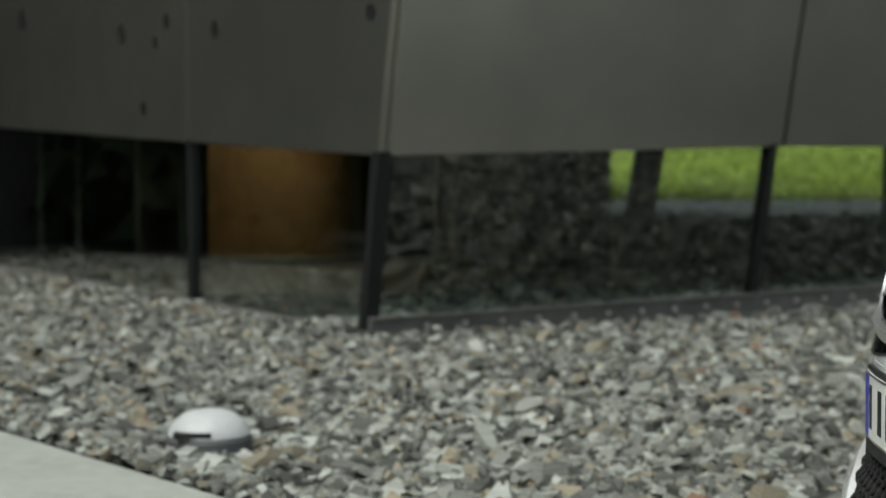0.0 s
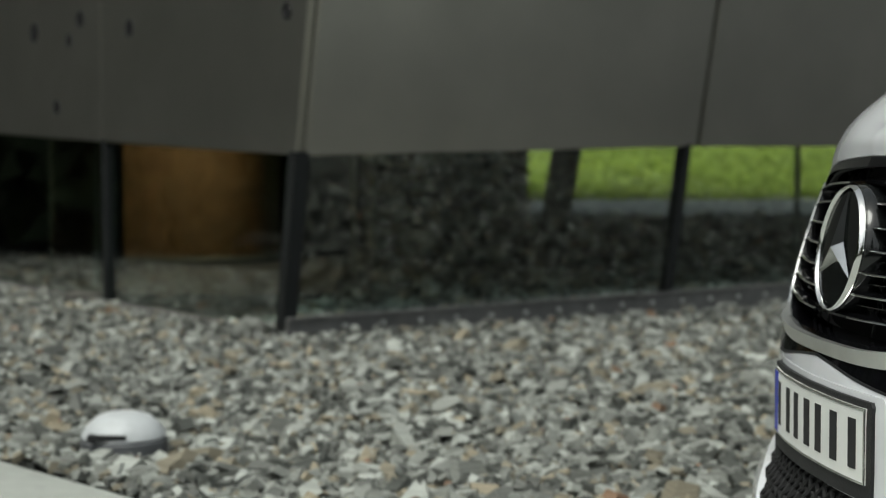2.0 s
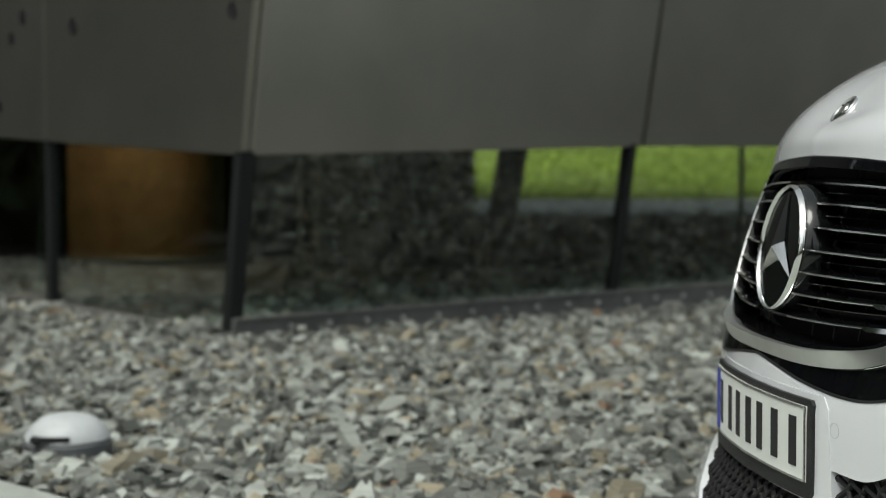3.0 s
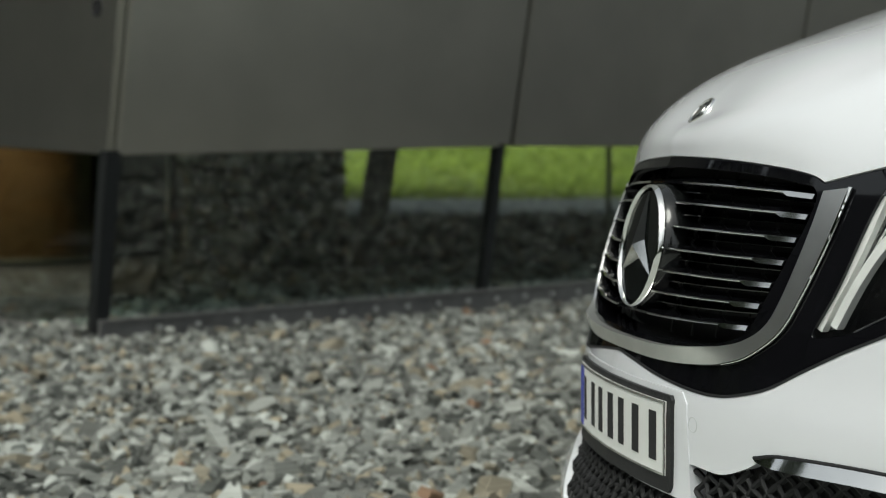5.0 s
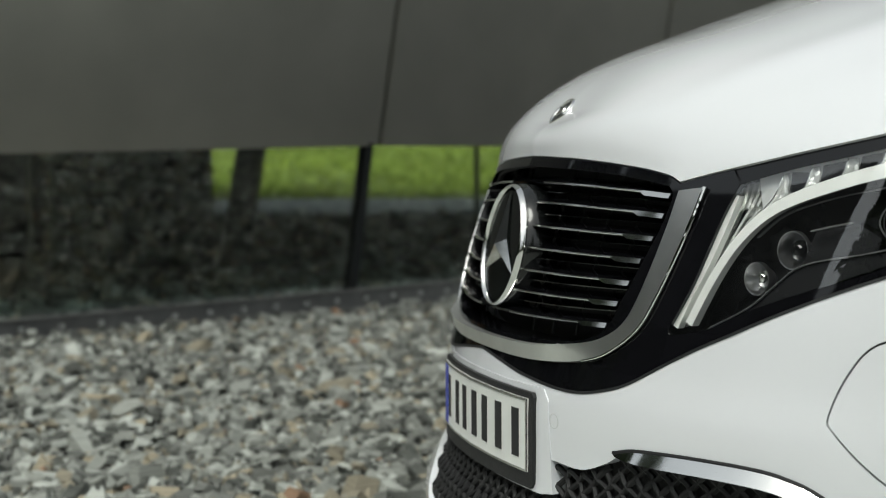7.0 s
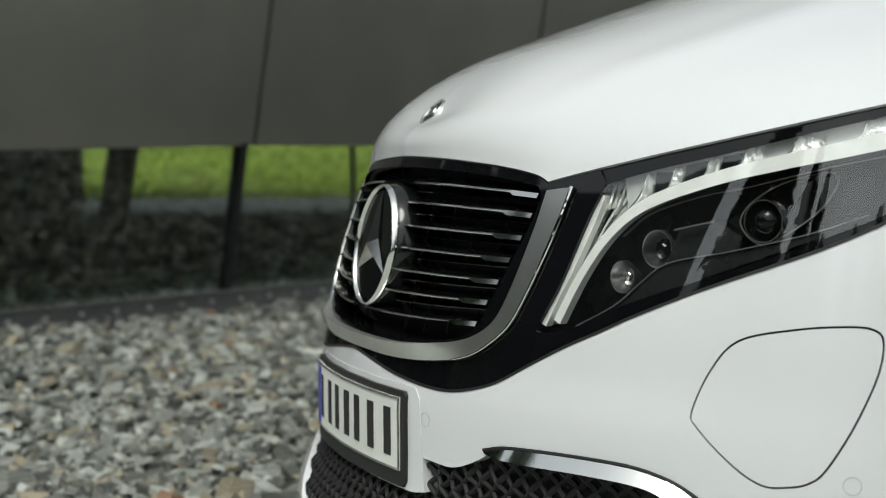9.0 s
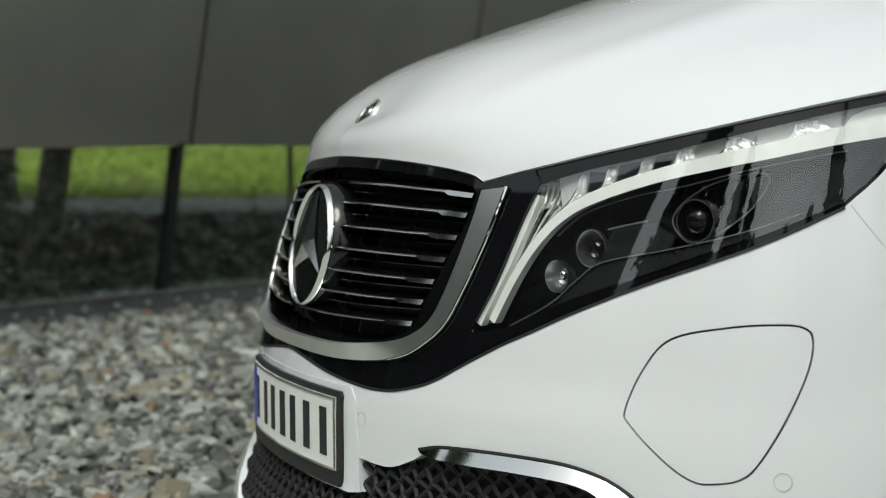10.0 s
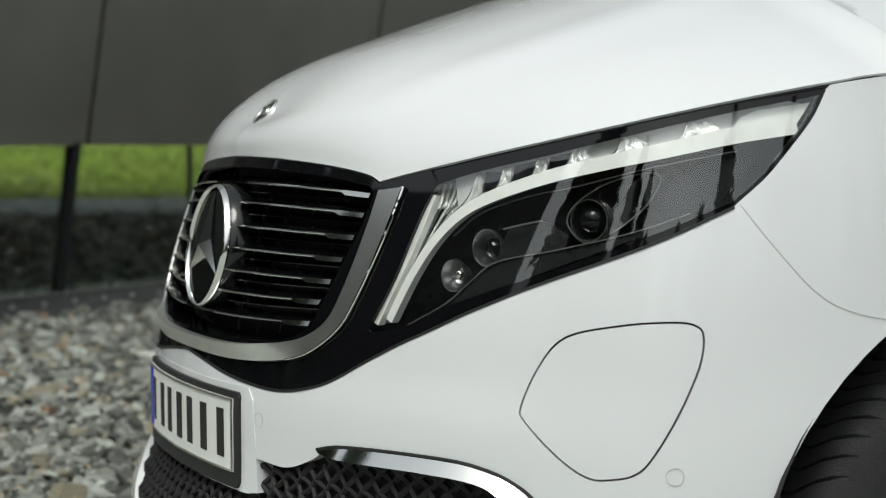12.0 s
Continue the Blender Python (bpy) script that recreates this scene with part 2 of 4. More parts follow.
YS = [-900, -200, -60, -10, 0, 5, 10, 12, 13, 14, 15, 16, 17, 18, 19, 20, 21, 22, 23, 24, 26, 30, 40, 60, 200, 900]
sheet("ground", [-900, -200, -60, -20, 0, 20, 60, 200, 900], YS, -0.025, SOIL, "dark gravel bed with fine chips", "ground")
sheet("lawn", [-2, 0, 5, 10, 20, 40, 80], [24, 26, 30, 40, 60, 120], 0.0, LAWN, "bright green mown lawn on a bank", "lawn")


sheet("path", [-2, 0, 10, 30], [20.4, 21.5, 22.5, 23.5, 24.1], 0.035, GREY_FLOOR, "pale grey path along the lawn", "path")


def pavement():
    """The concrete paving slab on which the van stands."""
    loop = [(-0.25, 3.59), (-1.631, 5.112), (-9.0, 13.2), (-14.0, 8.0), (-14.0, -14.0), (14.0, -14.0), (14.0, 3.59)]
    bm = prism([(x, y, -0.12) for x, y in loop], (0, 0, 1), 0.128)
    bmesh.ops.bevel(bm, geom=[e for e in bm.edges if all(v.co.z > 0 for v in e.verts)], offset=0.008, segments=2, affect="EDGES")
    tagged(part("pavement", bm, CONCRETE, None, "pale grey concrete paving with a straight edge"), category="pavement", kind="structure")


pavement()


def chips(name, count, place, size, mat, label, category, rng, thick=(0.12, 0.3), tilt=0.38):
    """Flat broken stone chips, each an irregular slab, in one mesh."""
    verts, faces = [], []
    shapes = []
    for _ in range(14):
        n = rng.integers(5, 8)
        a = np.sort(rng.uniform(0, 2 * np.pi, n) * 0.35 + np.arange(n) * 2 * np.pi / n)
        r = rng.uniform(0.55, 1.0, n)
        flat = np.stack([r * np.cos(a), r * np.sin(a) * rng.uniform(0.4, 0.75)], -1)
        shapes.append((n, flat, rng.uniform(0.72, 0.93), rng.uniform(-0.12, 0.12, n)))
    base = 0
    for k in range(count):
        x, y, z = place(rng)
        n, flat, shrink, rough = shapes[rng.integers(len(shapes))]
        s = size * float(np.exp(rng.normal(0, 0.38)))
        h = s * rng.uniform(*thick)
        bottom = np.c_[flat * s, np.full(n, -h)]
        top = np.c_[flat * s * shrink, h * (1 + rough * 2)]
        v = np.vstack([bottom, top])
        m = np.array(Euler((rng.normal(0, tilt), rng.normal(0, tilt), rng.uniform(0, 6.28))).to_matrix())
        verts.append(v @ m.T + (x, y, z + h * 0.4 + abs(rng.normal(0, 0.014))))
        faces.append(tuple(range(base + n, base + 2 * n)))
        faces += [(base + j, base + (j + 1) % n, base + n + (j + 1) % n, base + n + j) for j in range(n)]
        base += 2 * n
    return from_arrays(name, np.vstack(verts), faces, mat, label, category)


def in_bed(rng):
    """A place in the chip bed between the paving and the building."""
    while True:
        y = 3.62 + 13.5 * rng.random() ** 1.7
        x = rng.uniform(-0.42 * y - 0.6, 0.52 * y + 0.6)
        p = Vector((x, y, 0))
        off = p - CORNER
        if off.dot(NR) < 0.03 and off.dot(NL) < 0.03:
            continue
        if (p - Vector((-0.25, 3.59, 0))).dot(Vector((0.741, 0.672, 0))) < 0.03:
            continue
        if (x + 0.852) ** 2 + (y - 4.79) ** 2 < 0.031:
            continue
        return x, y, 0.0


chips("slate_chip_bed", 36000, in_bed, 0.031, SLATE, "loose bed of flat grey and tan slate chips", "gravel", np.random.default_rng(4))


def under_house(rng):
    """A place on the dark stone bed below the raised building and on the strip behind it."""
    while True:
        y = 8.3 + 12.3 * rng.random() ** 1.2
        x = rng.uniform(-0.6, 0.45 * y)
        off = Vector((x, y, 0)) - CORNER
        if (off.dot(NR) < -0.1 and off.dot(NL) < -0.1) and not (-2.3 < x < -0.3 and 10.0 < y < 15.4):
            return x, y, ground_z(x, y)


chips("rough_stone_bed", 9000, under_house, 0.055, SLATE, "rough dark slate stones under the raised building", "gravel", np.random.default_rng(9), (0.2, 0.4), 0.5)


def behind_glass(rng):
    """A place on the strip of chips along the foot of the glass, inside."""
    a, d = rng.uniform(-0.1, 11.0), 0.06 + 0.75 * rng.random() ** 1.5
    p = CORNER + DR * a - NR * d
    return p.x, p.y, 0.05 + 0.0117 * a - 0.06 * d


chips("chip_strip", 5200, behind_glass, 0.034, SLATE, "grey slate chips along the foot of the glass strip", "gravel", np.random.default_rng(12))


def blades(count, rng):
    """Short mown grass on the bank, each blade a narrow bent leaf."""
    verts, faces = [], []
    for k in range(count):
        y = 24 + 30 * rng.random() ** 2.0
        x = rng.uniform(-0.08 * y, 0.5 * y)
        z = ground_z(x, y)
        a, h, w = rng.uniform(0, 6.28), rng.uniform(0.04, 0.12), rng.uniform(0.008, 0.02)
        dx, dy, lean = math.cos(a) * w, math.sin(a) * w, rng.uniform(0.0, 0.08)
        b = len(verts)
        verts += [(x - dx, y - dy, z - 0.01), (x + dx, y + dy, z - 0.01), (x + dx * 0.7 - dy / w * lean * 0.4, y + dy * 0.7 + dx / w * lean * 0.4, z + h * 0.7), (x - dy / w * lean, y + dx / w * lean, z + h)]
        faces += [(b, b + 1, b + 2), (b, b + 2, b + 3)]
    from_arrays("grass", verts, faces, GRASS, "short bright green mown grass", "grass")


blades(40000, np.random.default_rng(5))


# ---- the raised dark building ----
def on_right(a, h, out=0.0):
    """A point on the overhanging facade: metres along it, up, and out of it."""
    return CORNER + DR * a + NR * (OVERHANG * h + out) + Vector((0, 0, h))


def on_left(a, h, out=0.0):
    """A point on the upright facade."""
    return CORNER + DL * a + NL * out + Vector((0, 0, h))


def slab(face, corners, thick, bevel=0.006):
    """A panel: a quadrilateral of (along, up) on a facade, its thickness going inwards, its edges bevelled."""
    bm = bmesh.new()
    front = [bm.verts.new(face(a, h)) for a, h in corners]
    back = [bm.verts.new(face(a, h, -thick)) for a, h in corners]
    bm.faces.new(front)
    bm.faces.new(back[::-1])
    for k in range(4):
        bm.faces.new((front[k], back[k], back[(k + 1) % 4], front[(k + 1) % 4]))
    bmesh.ops.recalc_face_normals(bm, faces=bm.faces)
    if bevel:
        bmesh.ops.bevel(bm, geom=list(bm.edges), offset=bevel, segments=2, affect="EDGES")
    return bm


TOP = 6.5


def lower_right(a):
    return 0.985 + 0.028 * a if a < 3 else 1.069 + 0.008 * (a - 3)


def lower_left(a):
    return 0.985 + 0.047 * a


def corner_in(h):
    """How far the upright facade starts from the corner, as the other one leans over it."""
    return -OVERHANG * h / 0.985


right = thing("wall_right", "anthracite metal panel facade leaning out over a glass strip", "wall", kind="structure")
edges = [0.04, 2.80, 5.58, 8.36, 11.14]
for a, b in zip(edges, edges[1:]):
    part("panel", slab(on_right, [(a + 0.012, lower_right(a)), (b - 0.012, lower_right(b)), (b + 0.012 * TOP, TOP), (a + 0.012 * TOP + 0.024, TOP)], 0.05), PANEL, right)
    part("backing", slab(lambda p, q, o=0.0: on_right(p, q, o - 0.055), [(a - 0.02, lower_right(a) + 0.02), (b + 0.02, lower_right(b) + 0.02), (b + 0.09, TOP), (a + 0.03, TOP)], 0.12, 0), SEAM, right)
    part("pane", slab(lambda p, q, o=0.0: on_right(p, q, o * 0.2 - 0.03), [(a, 0.12), (b, 0.12 + 0.012 * (b - a)), (b, lower_right(b)), (a, lower_right(a))], 0.05, 0), PANE, right).visible_shadow = False
    part("mullion", slab(on_right, [(a - 0.055, 0.02 if a < 1 else 0.10), (a + 0.03, 0.02 if a < 1 else 0.10), (a + 0.03, lower_right(a) + 0.02), (a - 0.055, lower_right(a) + 0.02)] if a < 1 else [(a - 0.105, 0.10), (a - 0.05, 0.10), (a - 0.05, lower_right(a) + 0.02), (a - 0.105, lower_right(a) + 0.02)], 0.09, 0.004), MULLION, right)

left = thing("wall_left", "dark upright metal panel facade above a glass strip", "wall", kind="structure")
marks = [0.0, 2.43, 7.2, 12.0]
for a, b in zip(marks, marks[1:]):
    start = a + 0.012
    lo = lower_left(a)
    part("panel", slab(on_left, [(start if a else corner_in(lo) + 0.054, lo), (b - 0.012, lower_left(b)), (b + 0.04, TOP), (a + 0.06 if a else corner_in(TOP) + 0.064, TOP)], 0.05), PANEL, left)
    part("backing", slab(lambda p, q, o=0.0: on_left(p, q, o - 0.055), [(a - 0.02 if a else 0.02, lo + 0.02), (b + 0.02, lower_left(b) + 0.02), (b + 0.07, TOP), (a if a else -0.6, TOP)], 0.12, 0), SEAM, left)
    part("pane", slab(lambda p, q, o=0.0: on_left(p, q, o * 0.2 - 0.03), [(a, 0.03), (b, 0.03), (b, lower_left(b)), (a if a else corner_in(lo), lo)], 0.05, 0), PANE, left).visible_shadow = False
    if a:
        part("mullion", slab(on_left, [(a - 0.045, 0.0), (a + 0.02, 0.0), (a + 0.02, lo + 0.02), (a - 0.045, lo + 0.02)], 0.09, 0.004), MULLION, left)
    part("edging", slab(lambda p, q, o=0.0: on_left(p, q, o + 0.02), [(a, -0.05), (b, -0.05), (b, 0.035), (a, 0.035)], 0.03, 0.003), EDGING, left)

edging = part("edging", slab(lambda p, q, o=0.0: on_right(p, q, o + 0.03), [(0.0, -0.05), (11.1, -0.05), (11.1, 0.225), (0.0, 0.095)], 0.03, 0.004), EDGING, right, "weathered grey metal edging strip")
ledge = part("ledge", slab(lambda p, q, o=0.0: on_right(p, q, o + 0.045), [(0.0, 0.093), (11.1, 0.223), (11.1, 0.238), (0.0, 0.108)], 0.06, 0.002), EDGING, right)
bolt_mesh = None
for k in range(34):
    a = 0.35 + 0.245 * k
    p = on_right(a, 0.045 + 0.0117 * a, 0.032)
    if bolt_mesh is None:
        bolt = part("bolt", lathe([(0, 0.016), (0.013, 0.013), (0.019, 0.0), (0.019, -0.004), (0, -0.004)], Vector((0, 0, 1)).rotation_difference(NR).to_matrix().to_4x4(), 10), BOLT, edging, smooth=True)
        bolt_mesh = bolt.data
    else:
        bolt = new("bolt", bolt_mesh)
        bolt.parent = edging
    bolt.location = p

# round dark openings in the upright facade, each a short sleeve with a rim
for a, h, r in ((-0.05, 1.757, 0.036), (1.97, 1.824, 0.044), (2.78, 1.947, 0.044), (3.64, 1.919, 0.056), (2.98, 1.816, 0.036), (3.22, 1.359, 0.038), (6.04, 2.237, 0.075), (5.1, 2.5, 0.06), (1.2, 2.6, 0.05)):
    m = Vector((0, 0, 1)).rotation_difference(NL).to_matrix().to_4x4()
    ob = part("sleeve", lathe([(r * 1.3, 0.0), (r * 1.3, 0.008), (r * 1.2, 0.008), (r * 1.1, 0.003), (0, 0.003)], m, 20), SEAM, left)
    ob.location = on_left(a, h, 0.0)

# floor slab of the raised storey: the ceiling over the stone bed, and the roof
def storey(name, z0, z1, inset, mat, label, category):
    a, b, c = CORNER - (NR + NL) * inset, CORNER + DR * 11.1, CORNER + DL * 12.0
    loop = [(a.x, a.y), (b.x - NR.x * inset, b.y - NR.y * inset), (9.6, 20.0), (-3.0, 24.0), (c.x - NL.x * inset, c.y - NL.y * inset)]
    tagged(part(name, prism([(x, y, z0) for x, y in loop], (0, 0, 1), z1 - z0), mat, None, label), category=category, kind="structure")


storey("ceiling", 1.62, 1.8, 0.3, BLACK_WALL, "dark underside of the raised storey", "ceiling")
storey("roof", TOP - 0.05, TOP + 0.15, -0.2, PANEL, "flat anthracite roof", "roof")
for name, p, q in (("wall_back", (9.6, 20.0), (-3.0, 24.0)), ("wall_side", (9.08, 13.6), (9.6, 20.0)), ("wall_end", (-7.1, 18.0), (-3.0, 24.0))):
    d = (Vector((*q, 0)) - Vector((*p, 0)))
    n = d.cross(Vector((0, 0, 1))).normalized() * 0.15
    tagged(part(name, prism([(p[0], p[1], 1.5), (q[0], q[1], 1.5), (q[0] + n.x, q[1] + n.y, 1.5), (p[0] + n.x, p[1] + n.y, 1.5)], (0, 0, 1), TOP - 1.5), PANEL, None, "plain dark outer wall of the raised storey"), category="wall", kind="structure")

# the tall dark wing across the paving, which the lamps and the chrome mirror
wing = thing("wall_wing", "tall dark metal clad wing across the paving", "wall", kind="structure")
for k in range(9):
    for z0, z1 in ((0.0, 3.8), (3.85, 7.6), (7.65, 11.5)):
        part("panel", boxed((-17.4, 1.0 + 4.5 * k, z0), (-17.0, 5.46 + 4.5 * k, z1), 0.02), CLADDING, wing)
part("backing", boxed((-20.0, 1.02, 0.0), (-17.41, 41.4, 11.4)), CLADDING, wing)

# what shows through the glass strip
tagged(part("wall_core", boxed((-0.15, 13.2, -0.05), (1.29, 13.5, 1.7), 0.01), BLACK_WALL, None, "charcoal rendered core wall below the building"), category="wall", kind="structure")
tagged(part("wall_core_side", boxed((-9.0, 15.6, -0.05), (-0.1, 15.9, 1.7), 0.01), BLACK_WALL, None, "charcoal rendered wall deep under the building"), category="wall", kind="structure")
tagged(part("floor", boxed((-2.2, 10.25, -0.06), (-0.35, 15.5, 0.06), 0.01), GREY_FLOOR, None, "smooth grey screed floor of the entrance"), category="floor", kind="structure")



def on_core(rng):
    """A place on the front of the core wall."""
    return rng.uniform(-0.12, 1.26), 13.16, rng.uniform(0.0, 1.66)


chips("stacked_stone", 1500, on_core, 0.075, SLATE, "rough dark stacked slate on the core wall", "stone", np.random.default_rng(31), (0.15, 0.35), 0.3)

box_wood = thing("wooden_cabin", "warm brown oak clad box with rounded end", "cabin")
line = [(-2.35, 13.6), (-1.55, 13.62), (-1.2, 13.75), (-1.02, 14.05), (-1.0, 14.6)]
line = catmull(line, 8)
for k in range(len(line) - 1):
    p, q = Vector((*line[k], 0)), Vector((*line[k + 1], 0))
    n = (q - p).cross(Vector((0, 0, 1))).normalized()
    e = (q - p) * 0.02
    bm = prism([(*(p + e).xy, 0.13), (*(q - e).xy, 0.13), (*(q - e - n * 0.04).xy, 0.13), (*(p + e - n * 0.04).xy, 0.13)], (0, 0, 1), 1.5)
    part("board", bm, WOOD, box_wood)
part("skirting", tube([(x, y - 0.02, 0.10) for x, y in line], 0.035, 6), PALE_POST, box_wood)

curtain = thing("curtain", "pale beige hanging curtain behind the glass", "curtain")
bm = bmesh.new()
cols = []
for k in range(61):
    x = -2.72 + 0.34 * k / 60
    y = 12.4 + 0.03 * math.sin(k * 0.9)
    cols.append((bm.verts.new((x, y, 0.07)), bm.verts.new((x, y, 1.6))))
for p, q in zip(cols, cols[1:]):
    bm.faces.new((p[0], q[0], q[1], p[1]))
bmesh.ops.solidify(bm, geom=bm.faces, thickness=0.01)
part("drape", bm, BEIGE, curtain, smooth=True)


def post(x, y, r, z0=0.0, z1=1.7, lean=0.0, mat=None, name="post"):
    ob = part(name, tube([(x, y, z0), (x + lean * 0.5, y, (z0 + z1) / 2), (x + lean, y, z1)], r, 12, up=(0, 1, 0)), mat or PALE_POST, None, "slender pale steel post under the building" if mat is None else "thick dark leaning column under the building", smooth=True)
    return tagged(ob, category="post" if mat is None else "column", group="posts under the building" if mat is None else "")


for x, y, r in ((-3.86, 13.5, 0.018), (-3.52, 13.5, 0.024), (-2.98, 13.5, 0.02), (-2.35, 12.3, 0.02), (-0.78, 12.9, 0.022), (-0.25, 12.8, 0.018), (-0.08, 13.1, 0.015), (0.53, 13.1, 0.018), (3.6, 12.8, 0.025)):
    post(x, y, r)
post(1.44, 13.0, 0.13, 0.0, 1.7, 0.26, BLACK_WALL, "column")

# low round path light in the chip bed
lamp = thing("path_light", "low round pale grey path light with a dark slot", "light", at=(-0.852, 4.79, 0.0))
part("base", lathe([(0.138, -0.03), (0.138, 0.044), (0.130, 0.052), (0.0, 0.052)], seg=40), DARK_GREY, lamp, "dark grey base ring", smooth=True)
part("dome", lathe([(0.122, 0.048), (0.134, 0.056), (0.130, 0.072), (0.112, 0.096), (0.085, 0.120), (0.05, 0.131), (0.0, 0.134)], seg=48), CAP_GREY, lamp, smooth=True)
part("slot", boxed((-0.092, -0.134, 0.062), (0.028, -0.05, 0.078), 0.003), SEAM, lamp, "dark light slot")

# warm downlight over the entrance, under the raised storey
fitting = thing("ceiling_light", "small round warm downlight under the building", "light", at=(-1.7, 12.9, 1.60))
glow = material("warm_diffuser", (0.9, 0.8, 0.6), 0.5)
glow.node_tree.nodes["Principled BSDF"].inputs["Emission Color"].default_value = (1.0, 0.72, 0.40, 1)
glow.node_tree.nodes["Principled BSDF"].inputs["Emission Strength"].default_value = 12.0
part("housing", lathe([(0.0, 0.06), (0.17, 0.06), (0.17, 0.0), (0.15, -0.01), (0.15, 0.02), (0.0, 0.02)], seg=28), SEAM, fitting)
part("diffuser", lathe([(0.0, 0.005), (0.148, 0.005), (0.148, 0.0), (0.0, 0.0)], seg=28), glow, fitting, "glowing warm diffuser")
down = new("downlight", bpy.data.lights.new("downlight", "AREA"))
down.data.shape, down.data.size, down.data.energy, down.data.color = "DISK", 0.28, 3.4, (1.0, 0.76, 0.48)
down.location = (-1.7, 12.9, 1.58)


# ---- the white van ----
YC = 2.41
PLAN = catmull([(.66, 0), (.667, .14), (.686, .27), (.719, .40), (.767, .54), (.835, .68), (.925, .80), (1.03, .885), (1.16, .935), (1.35, .958), (1.8, .964), (5.75, .964)], 24)
ARC = np.r_[0, np.cumsum(np.hypot(*np.diff(PLAN, axis=0).T))]
FRONT = catmull([(.15, .04), (.22, -.012), (.28, -.045), (.335, -.040), (.38, -.010), (.42, .0), (.54, 0), (.575, .002), (.605, .013), (.70, .029), (.80, .055), (.90, .09), (1.0, .14), (1.2, .3)], 8)
SIDE = catmull([(.15, .03), (.30, .012), (.42, .0), (.6, 0), (.75, .005), (.9, .02), (1.0, .035), (1.2, .06)], 8)



def skin(s, z, off=0.0):
    """A point of the van's skin: s metres round from the nose (minus: the far side), at height z, moved out by off."""
    a = abs(s)
    h = 0.03
    x, v = np.interp(a, ARC, PLAN[:, 0]), np.interp(a, ARC, PLAN[:, 1])
    lo = max(a - h, 0.0)
    tx, tv = np.interp(a + h, ARC, PLAN[:, 0]) - np.interp(lo, ARC, PLAN[:, 0]), np.interp(a + h, ARC, PLAN[:, 1]) - np.interp(lo, ARC, PLAN[:, 1])
    if a < h:
        tx *= a / h
    d = math.hypot(tx, tv)
    nx, nv = -tv / d, tx / d
    w = min(max((a - 0.55) / 0.75, 0.0), 1.0)
    w = w * w * (3 - 2 * w)
    zz = (z - 0.02, z, z + 0.02)
    i = float(np.mean([(1 - w) * np.interp(q, FRONT[:, 0], FRONT[:, 1]) + w * np.interp(q, SIDE[:, 0], SIDE[:, 1]) for q in zz])) - off
    v = v - nv * i
    return Vector((x - nx * i, YC - (v if s >= 0 else -v), z))


def inside(points, loop):
    """Which of the points lie in the loop."""
    p, q = np.atleast_2d(np.array(points, float)), np.array(loop, float)
    x, y = p[:, :1], p[:, 1:]
    x0, y0 = q[:, 0], q[:, 1]
    x1, y1 = np.roll(x0, -1), np.roll(y0, -1)
    with np.errstate(divide="ignore", invalid="ignore"):
        cross = ((y0 > y) != (y1 > y)) & (x < (x1 - x0) * (y - y0) / (y1 - y0) + x0)
    return cross.sum(1) % 2 == 1


def resample(loop, step):
    out = []
    for a, b in zip(loop, np.roll(loop, -1, axis=0)):
        n = max(1, int(np.hypot(*(b - a)) / step))
        out += [a + (b - a) * k / n for k in range(n)]
    return np.array(out)


from mathutils.bvhtree import BVHTree
from mathutils.geometry import delaunay_2d_cdt


def patch(loop, holes=(), off=0.0, step=0.025, skirt=0.0, place=skin, wide=None, true_normals=False):
    """A piece of skin inside a loop of (s, z), without the holes; its rims turn inwards by skirt."""
    loops = [resample(np.array(q, float), step * 0.6) for q in (loop, *holes)]
    pts, edges_ = [], []
    for q in loops:
        b = len(pts)
        pts += [Vector(p) for p in q]
        edges_ += [(b + k, b + (k + 1) % len(q)) for k in range(len(q))]
    rim = np.vstack(loops)
    lo, hi = loops[0].min(0), loops[0].max(0)
    sx = step if wide is None else wide
    gx, gy = np.meshgrid(np.arange(lo[0] + sx / 2, hi[0], sx), np.arange(lo[1] + step / 2, hi[1], step))
    grid = np.stack([gx.ravel(), gy.ravel()], -1)
    if len(grid):
        keep = inside(grid, loops[0])
        for q in loops[1:]:
            keep &= ~inside(grid, q)
        grid = grid[keep]
        far = [np.min(np.hypot(rim[:, 0] - x, rim[:, 1] - y)) > step * 0.45 for x, y in grid]
        pts += [Vector(p) for p, ok in zip(grid, far) if ok]
    vs, _, fs, *_ = delaunay_2d_cdt(pts, edges_, [], 0, 1e-7)
    bm = bmesh.new()
    made = {}
    layer = bm.verts.layers.float_vector.new("skin_normal") if true_normals else None

    def vert(k):
        if k not in made:
            s, z = vs[k]
            made[k] = bm.verts.new(place(s, z, off))
            if layer:
                made[k][layer] = (place(s + 0.02, z, off) - place(s - 0.02, z, off)).cross(place(s, z + 0.015, off) - place(s, z - 0.015, off)).normalized()
        return made[k]

    mids = np.array([sum((vs[k] for k in f), Vector((0, 0))) / len(f) for f in fs])
    keep = inside(mids, loops[0])
    for q in loops[1:]:
        keep &= ~inside(mids, q)
    for f, ok in zip(fs, keep):
        if ok:
            bm.faces.new([vert(k) for k in f])
    if skirt:
        back = {v: k for k, v in made.items()}
        rims = [e for e in bm.edges if len(e.link_faces) == 1]
        low = {}
        for e in rims:
            for v in e.verts:
                if v not in low:
                    k = back[v]
                    low[v] = bm.verts.new(place(vs[k].x, vs[k].y, off - skirt))
        for e in rims:
            a, b = e.verts
            bm.faces.new((a, b, low[b], low[a]))
    return bm


